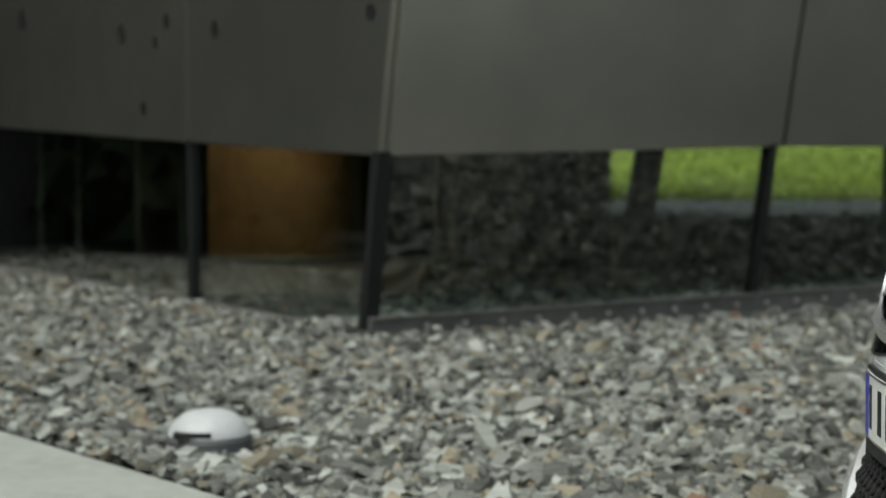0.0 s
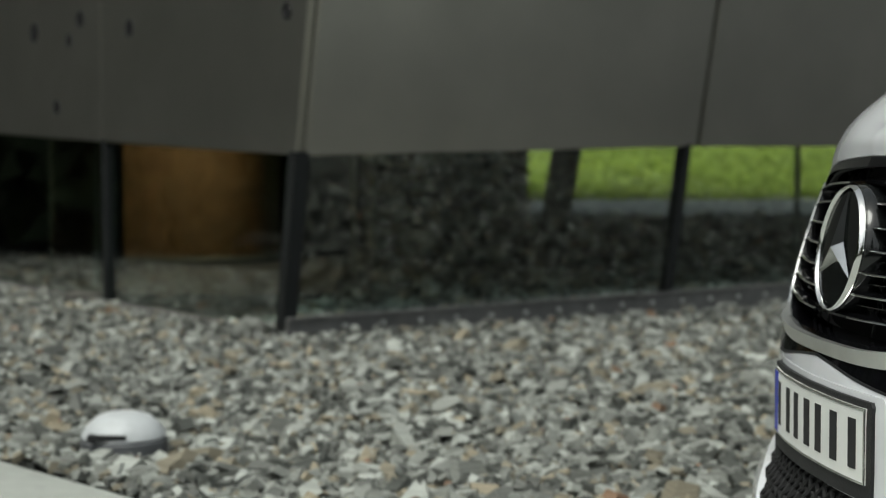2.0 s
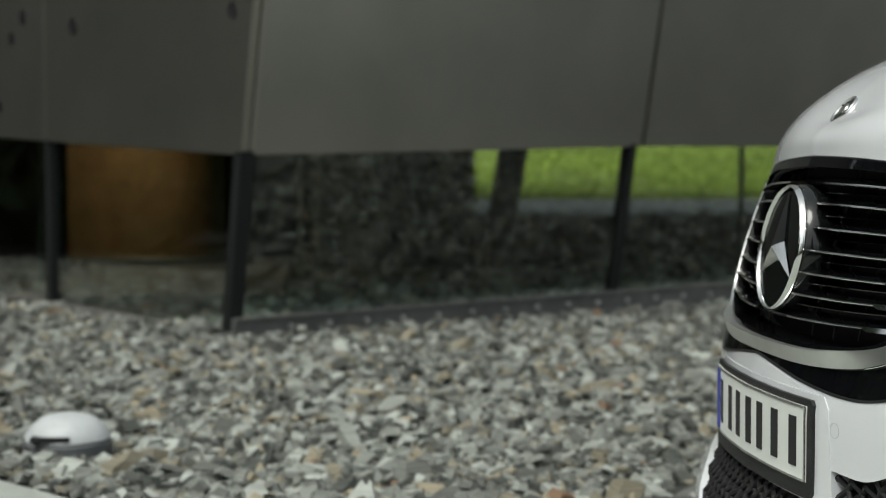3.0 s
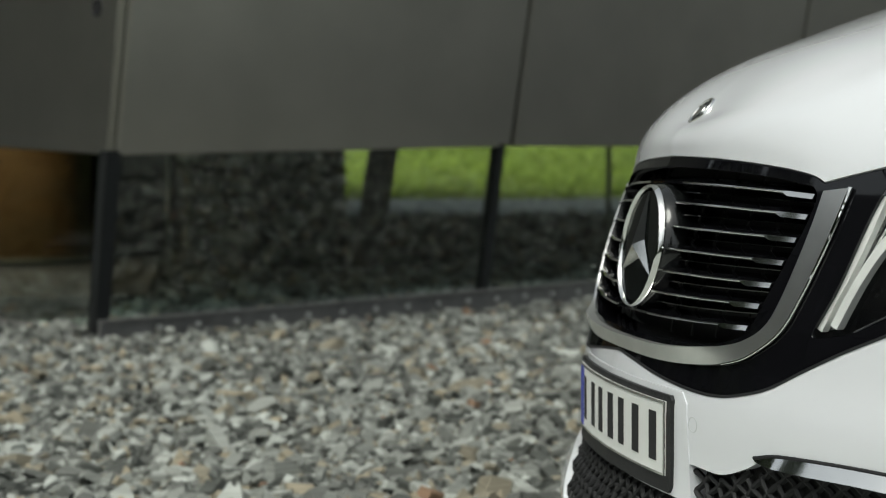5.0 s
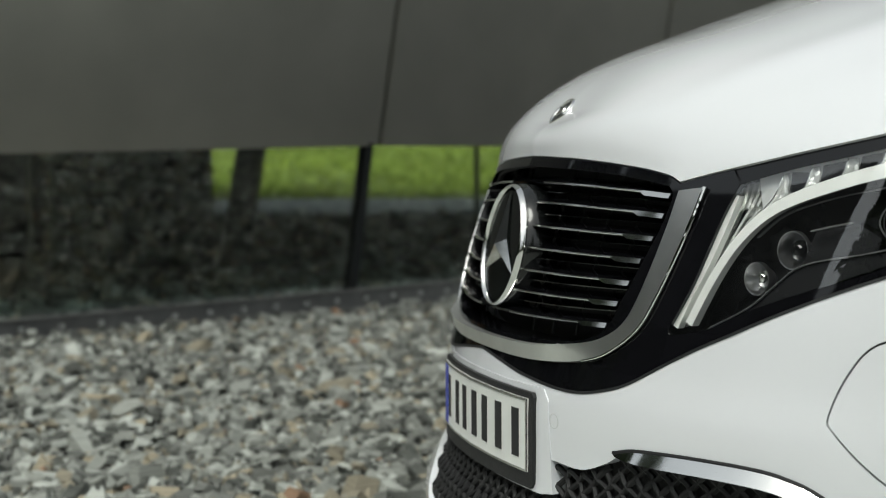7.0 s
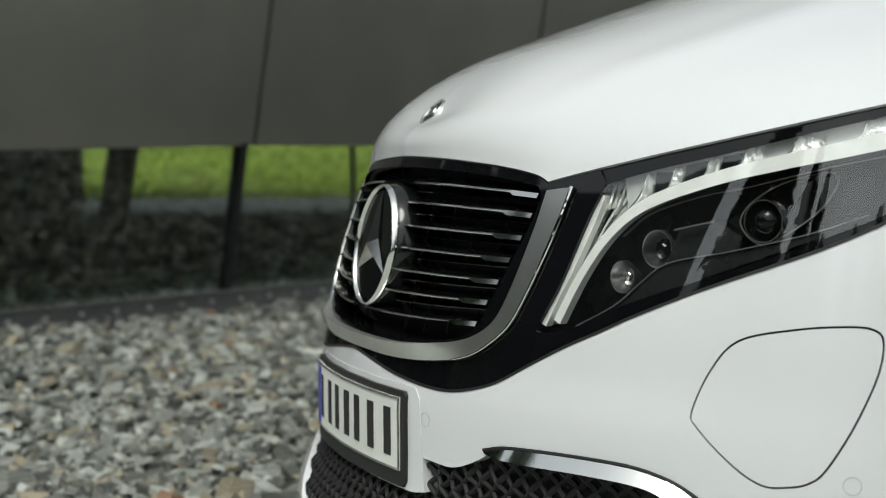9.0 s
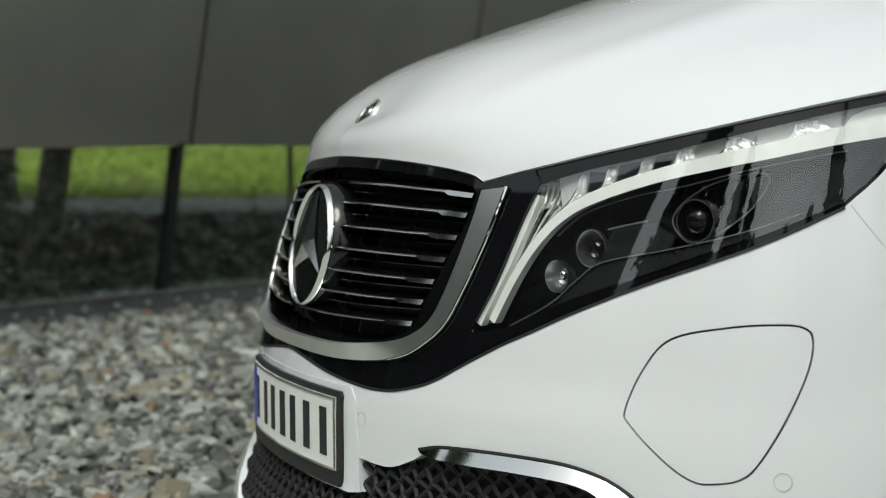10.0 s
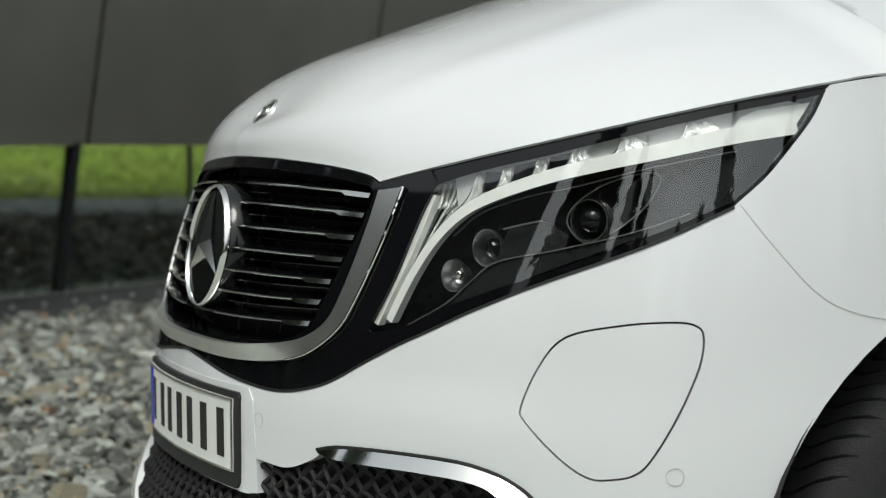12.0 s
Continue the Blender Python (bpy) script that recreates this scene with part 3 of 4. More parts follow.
def mirror(loop):
    return [(-s, z) for s, z in loop]


def both(half):
    """A loop symmetric about the nose from its near half, which starts and ends on the middle."""
    half = [tuple(p) for p in half]
    return half + [(-s, z) for s, z in half[::-1] if abs(s) > 1e-6]


def ribbon(line, width, off, place=skin, depth=0.004):
    """A narrow strip along a line of (s, z) on the skin."""
    line = np.array(line, float)
    d = np.gradient(line, axis=0)
    d /= np.hypot(*d.T)[:, None]
    wide_ = np.array([width(k / (len(line) - 1)) if callable(width) else width for k in range(len(line))])[:, None]
    n = np.stack([-d[:, 1], d[:, 0]], -1) * wide_ / 2
    return patch(list(map(tuple, line + n)) + list(map(tuple, (line - n)[::-1])), (), off, 0.02, depth, place)


van = thing("van", "white van with black grille and chrome trim on pale paving", "van", at=(1.6, YC, 0.0))


def van_part(name, bm, mat, parent=None, label="", smooth=True):
    """A part of the van, modelled in world metres."""
    ob = part(name, bm, mat, parent or van, label, smooth)
    ob.matrix_parent_inverse = van.matrix_world.inverted() if parent is None else Matrix()
    return ob


# outlines on the skin: metres round from the nose, height
HOOD_EDGE = catmull([(.498, .882), (.60, .901), (.745, .925), (.93, .956), (1.095, .986), (1.23, 1.01), (1.317, 1.023)], 6)
HOOD_FRONT = catmull([(0, .923), (.088, .921), (.20, .917), (.313, .910), (.40, .902), (.457, .894), (.48, .889), (.498, .882)], 5)
LAMP_LOW = catmull([(.535, .677), (.55, .673), (.615, .687), (.689, .719), (.819, .761), (.975, .814), (1.088, .858)], 6)
LAMP_BACK = catmull([(1.088, .858), (1.13, .892), (1.167, .931), (1.20, .968), (1.222, 1.003)], 5)
LAMP_TOP = catmull([(1.222, 1.003), (1.055, .972), (.842, .930), (.70, .905), (.615, .886)], 6)
LAMP_FRONT = catmull([(.615, .886), (.596, .84), (.567, .75), (.537, .69), (.535, .677)], 5)
LAMP = np.vstack([LAMP_LOW[:-1], LAMP_BACK[:-1], LAMP_TOP[:-1], LAMP_FRONT[:-1]])
BLACK_LOW = catmull([(0, .605), (.10, .596), (.192, .586), (.30, .578), (.37, .579), (.43, .590), (.474, .604), (.535, .634), (.598, .664), (.655, .688), (.72, .716), (.82, .7545), (.975, .808), (1.086, .8555)], 6)
SURROUND = np.vstack([BLACK_LOW, LAMP_LOW[::-1][:-1], LAMP_FRONT[::-1], HOOD_EDGE[(HOOD_EDGE[:, 0] < .61)][::-1], HOOD_FRONT[::-1][1:]])
OPENING = np.vstack([catmull([(0, .640), (.15, .640), (.254, .643), (.33, .649), (.385, .662), (.413, .682), (.430, .714), (.447, .745), (.463, .778), (.479, .812), (.488, .842), (.490, .866), (.476, .8795)], 6), catmull([(.476, .8795), (.36, .893), (.2, .903), (0, .908)], 5)[1:]])
CHROME_OUT = catmull([(0, .609), (.185, .609), (.313, .617), (.392, .630), (.441, .651), (.484, .683), (.510, .728), (.531, .780), (.548, .836), (.556, .878)], 7)
CHROME_IN = catmull([(.503, .873), (.499, .832), (.487, .778), (.469, .724), (.449, .689), (.415, .666), (.357, .649), (.223, .635), (.1, .632), (0, .632)], 7)
LOW_TOP = catmull([(0, .452), (.22, .455), (.298, .468), (.377, .467), (.433, .484), (.47, .503)], 5)
LOW_TRIM = catmull([(.47, .503), (.55, .508), (.71, .507), (.79, .497), (.83, .470), (.845, .44)], 5)
LOW_OPEN = np.vstack([LOW_TOP[:-1], LOW_TRIM, catmull([(.83, .40), (.70, .385), (.5, .375), (.34, .362), (.23, .325), (.15, .272), (0, .262)], 4)])


def s_of(x):
    return float(np.interp(x, PLAN[:, 0], ARC))


WHEEL_X, WHEEL_R, ARCH_R = 1.557, 0.345, 0.425
REAR_X = WHEEL_X + 3.2


def arch(x0):
    return [(s_of(x0 + ARCH_R * math.cos(a)), 0.34 + ARCH_R * math.sin(a)) for a in (math.pi * (1.13 - 1.26 * k / 40) for k in range(41))]


TAIL = 5.55
BELT = np.vstack([HOOD_EDGE, catmull([(1.40, 1.035), (1.9, 1.075), (2.4, 1.09), (TAIL, 1.10)], 6)])
flank = [tuple(q) for q in BELT[BELT[:, 0] > 1.226]]
front_half = [(0, .215), (.6, .205), (1.05, .20)] + arch(WHEEL_X) + [(s_of(WHEEL_X + ARCH_R) + .05, .20), (s_of(REAR_X - ARCH_R) - .05, .20)] + arch(REAR_X) + [(TAIL, .24)] + flank[::-1] + [tuple(q) for q in LAMP_BACK[::-1]] + [tuple(q) for q in BLACK_LOW[::-1]]
FLAP = catmull([(.805, .598), (.827, .651), (.864, .691), (.939, .708), (1.0, .713), (1.032, .710), (1.044, .695), (1.038, .655), (1.011, .594), (.977, .538), (.956, .520), (.93, .5135), (.900, .5135), (.865, .533), (.815, .577)], 5, True)


def grown(loop, d):
    """A loop grown (minus: shrunk) by about d metres."""
    q = np.array(loop, float)
    t = np.roll(q, -1, axis=0) - np.roll(q, 1, axis=0)
    t /= np.hypot(*t.T)[:, None] + 1e-9
    n = np.stack([t[:, 1], -t[:, 0]], -1)
    if (n * (q - q.mean(0))).sum() < 0:
        n = -n
    return q + n * d


van_part("body", patch(both(front_half), [both(LOW_OPEN), FLAP], 0.0, 0.028, 0.02, wide=0.034, true_normals=True), WHITE, None, "white painted front and flank")
van_part("charging_flap", patch(grown(FLAP, -0.0028), (), 0.0002, 0.02, 0.012, true_normals=True), WHITE)
van_part("flap_recess", patch(grown(FLAP, 0.012), (), -0.014, 0.04), DARK)
GAP = catmull([(1.094, .858), (1.145, .796), (1.193, .747), (1.237, .724), (1.295, .711), (1.345, .707)], 6)
van_part("bumper_gap", ribbon(GAP, 0.0009, 0.0005, depth=0.0008), JOINT)
for s, z in ((1.007, .521), (.309, .528), (-.309, .528)):
    ring = [(s + .0115 * math.cos(a), z + .0115 * math.sin(a)) for a in np.linspace(0, 2 * math.pi, 25)[:-1]]
    van_part("parking_sensor", patch(ring, [grown(ring, -0.0009)], 0.0005, 0.02, 0.001), JOINT)

# black nose panel, grille, chrome surround
van_part("nose_panel", patch(both(SURROUND), [both(OPENING)], 0.0, 0.024, 0.05, true_normals=True), GLOSS_BLACK, None, "gloss black nose panel")
van_part("nose_gap", ribbon([(q[0], q[1] - 0.0005) for q in np.vstack([mirror(BLACK_LOW[::-1])[:-1], BLACK_LOW])], 0.004, 0.001), DARK)
van_part("headlamp_seal", patch([tuple(q) for q in LAMP_TOP] + [(.598, .866)] + [(q[0], q[1] - 0.001) for q in HOOD_EDGE if .585 < q[0] < 1.235], (), -0.004, 0.02, 0.02), GLOSS_BLACK)
van_part("headlamp_seal", patch(mirror([tuple(q) for q in LAMP_TOP] + [(.598, .866)] + [(q[0], q[1] - 0.001) for q in HOOD_EDGE if .585 < q[0] < 1.235]), (), -0.004, 0.02, 0.02), GLOSS_BLACK)
van_part("grille_surround", patch(both([tuple(q) for q in CHROME_OUT] + [tuple(q) for q in CHROME_IN]), (), 0.003, 0.012, 0.016, lambda a, z, o: skin(a, z, o + 0.45 * min(max(z - 0.608, 0.0), 0.032) * min(1.0, max(0.0, (0.76 - z) / 0.10)) * min(1.0, max(0.0, (0.40 - abs(a)) / 0.12)))), BRUSHED, None, "polished chrome U-shaped grille surround")
for sign in (1, -1):
    van_part("surround_edge", tube([skin(sign * s, z, 0.004) for s, z in CHROME_OUT if s > .36], lambda t: 0.0016 + 0.0018 * t, 8), CHROME)
van_part("grille_backing", patch(grown(both(OPENING), 0.01), (), -0.075, 0.05), DARK)


def opening_at(z):
    """Half the width of the grille opening at a height."""
    q = np.array([p for p in OPENING if p[1] < .882])
    return float(np.interp(z, q[:, 1], q[:, 0]))


def blade(z, half, front, back, thick, rise, n=60):
    """A horizontal grille bar that follows the nose, bowed up a little in the middle."""
    bm = bmesh.new()
    rows = []
    for k in range(n + 1):
        s = half * (2 * k / n - 1)
        zz = z + rise * (1 - (s / half) ** 2)
        rows.append([bm.verts.new(skin(s, zz, o) + Vector((0, 0, dz))) for o, dz in ((front, -thick * .3), (front, thick * .3), (front - .006, thick * .5), (back, thick * .5 + .006), (back, -thick * .5 + .006), (front - .006, -thick * .5))])
    for a, b in zip(rows, rows[1:]):
        for k in range(6):
            bm.faces.new((a[k], a[(k + 1) % 6], b[(k + 1) % 6], b[k]))
    bm.faces.new(rows[0])
    bm.faces.new(rows[-1])
    return bm


def line_of(z, s0, s1, half, rise, off, n=24):
    return [skin(s, z + rise * (1 - (s / half) ** 2), off) for s in np.linspace(s0, s1, n)]


BARS = ((.866, .016), (.838, .012), (.806, .006), (.774, .003), (.742, .0), (.712, -.004), (.680, -.008))
for k, (z, rise) in enumerate(BARS):
    half = opening_at(z) - 0.004
    bar = van_part("grille_bar", blade(z, half, -0.006, -0.045, 0.006, rise), GLOSS_BLACK)
    for sign in (1, -1):
        van_part("chrome_edge", tube(line_of(z, sign * .09, sign * (half - .06), half, rise, -0.005), 0.0018, 6), SATIN)
        tip = [(sign * (half - .075), z + .0005), (sign * (half - .066), z + .0022), (sign * (half - .002), z + .002), (sign * (half - .002), z - .0048), (sign * (half - .058), z - .0048)]
        van_part("chrome_tip", patch([(s, zz + rise * (1 - (s / half) ** 2)) for s, zz in tip], (), -0.001, 0.02, 0.006, lambda a, zq, o, zm=z + .003, up=rise, hw=half: skin(a, zq, o + 0.4 * (zm + up * (1 - (a / hw) ** 2) - zq))), CHROME)
    if k:
        zz = (z + BARS[k - 1][0]) / 2 + 0.002
        van_part("thin_bar", blade(zz, opening_at(zz) - 0.003, -0.022, -0.05, 0.0028, rise), GLOSS_BLACK)
for s in (.13, .215, .30, .385):
    for sign in (1, -1):
        q = np.array([p for p in OPENING if p[0] > s])
        top, low = (max(q[:, 1]) - .004, min(q[:, 1]) + .004) if len(q) else (.88, .8)
        van_part("upright_bar", tube([skin(sign * s * (1 - 0.10 * (.88 - z) / .24), z, -0.040) for z in np.linspace(low, top, 10)], 0.0024, 6, up=(0, 1, 0)), DARK)

# round emblem on the grille
FACE = Matrix.Translation((.711, YC, .775)) @ Matrix.Rotation(radians(-90 + 9.8), 4, "Y") @ Matrix.Scale(.975, 4)
emblem = van_part("emblem", lathe([(.0, .006), (.095, .004), (.099, .0), (.107, -.003), (.112, -.012), (.114, -.045), (.112, -.06), (0, -.06)], FACE, 64), EMBLEM_BLACK, None, "round chrome three-armed emblem on a black dish")
van_part("emblem_ring", lathe([(.0995, .004), (.1005, .008), (.103, .010), (.106, .007), (.1075, .001), (.105, -.004), (.0995, .004)], FACE, 64), CHROME, emblem)
for k in range(3):
    a = k * 2 * math.pi / 3
    tip, l, r = (Vector((.096 * math.cos(a), .096 * math.sin(a), .006)), Vector((.0225 * math.cos(a + 1.05), .0225 * math.sin(a + 1.05), .006)), Vector((.0225 * math.cos(a - 1.05), .0225 * math.sin(a - 1.05), .006)))
    up = Vector((0, 0, .020))
    bm = bmesh.new()
    vt, vl, vr, vc = (bm.verts.new(FACE @ p) for p in (tip, l, r, up))
    bm.faces.new((vt, vl, vc))
    bm.faces.new((vt, vc, vr))
    bm.faces.new((vl, vt, vr))
    van_part("emblem_arm", bm, CHROME, emblem, smooth=False)

# number plate
van_part("plate_plinth", patch([(-.275, .415), (-.29, .44), (-.29, .556), (-.275, .572), (.275, .572), (.292, .556), (.305, .44), (.31, .418), (.275, .412)], (), 0.0015, 0.03, 0.03), WHITE)
plate = van_part("plate_holder", patch([(-.252, .416), (-.258, .424), (-.258, .556), (-.252, .563), (.252, .563), (.258, .556), (.258, .424), (.252, .416)], (), 0.007, 0.03, 0.03), DARK, None, "black plastic plate holder")
van_part("number_plate", patch([(-.243, .440), (-.243, .553), (.243, .553), (.243, .440)], (), 0.0095, 0.03, 0.003), PLATE_WHITE, plate, "white number plate with a blue band")
van_part("plate_band", patch([(-.242, .441), (-.242, .552), (-.202, .552), (-.202, .441)], (), 0.0103, 0.03, 0.001), PLATE_BLUE, plate)
van_part("plate_rim", patch([(-.243, .440), (-.243, .553), (.243, .553), (.243, .440)], [[(-.2395, .4435), (-.2395, .5495), (.2395, .5495), (.2395, .4435)]], 0.0108, 0.03, 0.002), SATIN, plate)
for u, w in ((.1336, .030), (.293, .032), (.408, .034), (.539, .034), (.651, .034), (.785, .034), (.92, .032)):
    s = -.243 + .486 * u
    van_part("plate_bar", patch([(s - w * .38, .459), (s - w * .38, .534), (s + w * .38, .534), (s + w * .38, .459)], (), 0.0106, 0.03, 0.001), INK, plate)

# lower intake with a lattice, chrome strip above it
van_part("intake_backing", patch(grown(both(LOW_OPEN), 0.012), (), -0.045, 0.06), DARK)
wide_open = np.array(both(LOW_OPEN))
bm = bmesh.new()
for sign in (1, -1):
    for k in range(-42, 43):
        c = k * 0.034
        pts = [(c + sign * 1.15 * (z - .40), z) for z in np.linspace(.255, .53, 28)]
        ok = inside(pts, wide_open)
        run = [p for p, o in zip(pts, ok) if o]
        if len(run) > 2:
            one = tube([skin(s, z, -0.012 + (0.004 * math.sin(z * 180))) for s, z in run], 0.0048, 6, up=(0.3, 1, 0.2))
            me = bpy.data.meshes.new("tmp")
            one.to_mesh(me)
            one.free()
            bm.from_mesh(me)
            bpy.data.meshes.remove(me)
van_part("intake_lattice", bm, LATTICE, None, "black diamond lattice")
TRIM_UP = catmull([(.456, .503), (.507, .513), (.615, .519), (.71, .519), (.761, .512), (.797, .500), (.828, .480), (.846, .450), (.852, .42)], 6)
TRIM_LOW = catmull([(.456, .501), (.50, .499), (.553, .4995), (.655, .502), (.736, .499), (.780, .487), (.806, .462), (.815, .42)], 6)


def trim_place(s, z, off):
    """The strip leans back: its lower edge stands proud of the bumper."""
    return skin(s, z, off + 0.72 * max(0.0, float(np.interp(abs(s), TRIM_UP[:-7, 0], TRIM_UP[:-7, 1])) - z) * min(1.0, max(0.0, (0.86 - abs(s)) / 0.06)))


for flipped in (False, True):
    shape = [tuple(p) for p in TRIM_UP] + [tuple(p) for p in TRIM_LOW[::-1][:-1]]
    van_part("bumper_trim", patch(mirror(shape) if flipped else shape, (), 0.002, 0.008, 0.012, trim_place, 0.015), CHROME, None, "bright chrome bumper strip")
    van_part("trim_gap", tube([skin((-1 if flipped else 1) * s, z + 0.002, 0.001) for s, z in TRIM_UP], 0.0026, 6), SEAM)

# bonnet: a crowned sheet between its edge over the headlamps and its middle line
EDGE3 = [skin(s, z + 0.004, 0.001) for s, z in catmull([tuple(q) for q in BELT[BELT[:, 0] < 2.05]][::4], 5)]
MID3 = catmull([(.748, .924), (.755, .968), (.785, 1.015), (.845, 1.058), (.935, 1.099), (1.06, 1.143), (1.2, 1.192), (1.4, 1.255), (1.7, 1.322), (1.98, 1.37)], 10)
FRONT3 = [skin(s, z + 0.003, 0.001) for s, z in catmull(HOOD_FRONT[::-1], 3)]


def along(line, t):
    """The point at a share t of a line of points, by its length."""
    p = np.array(line, float)
    d = np.r_[0, np.cumsum(np.linalg.norm(np.diff(p, axis=0), axis=1))]
    return np.array([np.interp(t * d[-1], d, p[:, k]) for k in range(p.shape[1])])


def bonnet():
    nb, nu = 64, 44
    bm = bmesh.new()
    rows = []
    for i in range(nb + 1):
        b = (i / nb) ** 1.35
        e = along(EDGE3, b)
        m = along(MID3, b)
        half = []
        for j in range(nu + 1):
            u = j / nu
            g = 1 - (1 - u) ** 2.3
            ridge = 0.004 * math.exp(-((u - 0.34 - 0.1 * b) / 0.07) ** 2) * min(1, 4 * b)
            p = np.array([e[0] + (m[0] - e[0]) * (1 - (1 - u) ** 1.6), e[1] + (YC - e[1]) * u, e[2] + (m[1] - e[2]) * g + ridge])
            e0, m0 = along(EDGE3, 0), along(MID3, 0)
            p0 = np.array([e0[0] + (m0[0] - e0[0]) * (1 - (1 - u) ** 1.6), e0[1] + (YC - e0[1]) * u, e0[2] + (m0[1] - e0[2]) * g])
            p += (along(FRONT3, u) - p0) * (1 - b) ** 14
            p[2] -= 0.041 * min(1, 12 * b) * math.exp(-((1 - u) / 0.36) ** 2) * math.exp(-((b - 0.06) / 0.09) ** 2)
            half.append(p)
        near = [bm.verts.new(p) for p in half]
        far = [bm.verts.new((p[0], 2 * YC - p[1], p[2])) for p in half[:-1]]
        rows.append(near + far[::-1])
    for a, b in zip(rows, rows[1:]):
        for k in range(len(a) - 1):
            bm.faces.new((a[k], a[k + 1], b[k + 1], b[k]))
    rim = [e for e in bm.edges if len(e.link_faces) == 1]
    low = {v: bm.verts.new(v.co + Vector((0.012, 0.010 if v.co.y < YC else -0.010, -0.008))) for e in rim for v in e.verts}
    for e in rim:
        bm.faces.new((e.verts[0], e.verts[1], low[e.verts[1]], low[e.verts[0]]))
    return bm


bonnet_mesh = bonnet()
bonnet_tree = BVHTree.FromBMesh(bonnet_mesh)
van_part("bonnet", bonnet_mesh, WHITE, None, "smooth white bonnet")
for side in (0, 1):
    q = [v + Vector((0.006, 0.006, -0.005)) for v in EDGE3]
    q = [Vector((v.x, 2 * YC - v.y, v.z)) for v in q] if side else q
    van_part("bonnet_gap", tube(q, 0.0045, 6), SEAM)
van_part("bonnet_gap", tube([v + Vector((0.010, 0, -0.012)) for v in FRONT3] + [Vector((v.x + .010, 2 * YC - v.y, v.z - .012)) for v in FRONT3[::-1]], 0.008, 6), SEAM)
facing = Vector((-.738, 0, .674))
at, *_ = bonnet_tree.ray_cast(Vector((.8096, YC, 1.0007)) + facing * .3, -facing)
BADGE = Matrix.Translation(at + facing * .0015) @ Vector((0, 0, 1)).rotation_difference(facing).to_matrix().to_4x4() @ Matrix.Scale(1.05, 4)
badge = van_part("badge", lathe([(0, .0), (.021, .0), (.022, -.001), (.022, -.006), (0, -.006)], BADGE, 32), LAMP_DARK, None, "small round chrome bonnet badge")
van_part("badge_ring", lathe([(.0225, -.001), (.0235, .0012), (.0265, .0012), (.028, -.001), (.028, -.006), (.0225, -.006), (.0225, -.001)], BADGE, 32), CHROME, badge)
van_part("badge_disc", lathe([(0, .0018), (.011, .0012), (.012, .0), (0, .0)], BADGE, 20), CHROME, badge)

# headlamps
GUIDE = catmull([(.571, .694), (.601, .758), (.632, .806), (.672, .842), (.727, .867), (.82, .893), (.916, .912), (.989, .925), (1.083, .943), (1.179, .958)], 7)
OUTER = catmull([(.546, .688), (.563, .729), (.580, .768), (.594, .808), (.603, .841), (.609, .868)], 7)
FINS = (((.666, .850), (.703, .869), (.696, .897)), ((.719, .870), (.752, .882), (.748, .906)), ((.773, .886), (.812, .899), (.809, .917)), ((.829, .901), (.880, .912), (.872, .929)), ((.897, .915), (.977, .931), (.950, .943)), ((.992, .932), (1.083, .948), (1.055, .963)))
TORPEDO = catmull([(.844, .832), (.857, .858), (.905, .884), (.966, .897), (.989, .894), (.986, .877), (.96, .848), (.909, .817), (.874, .807)], 5, True)


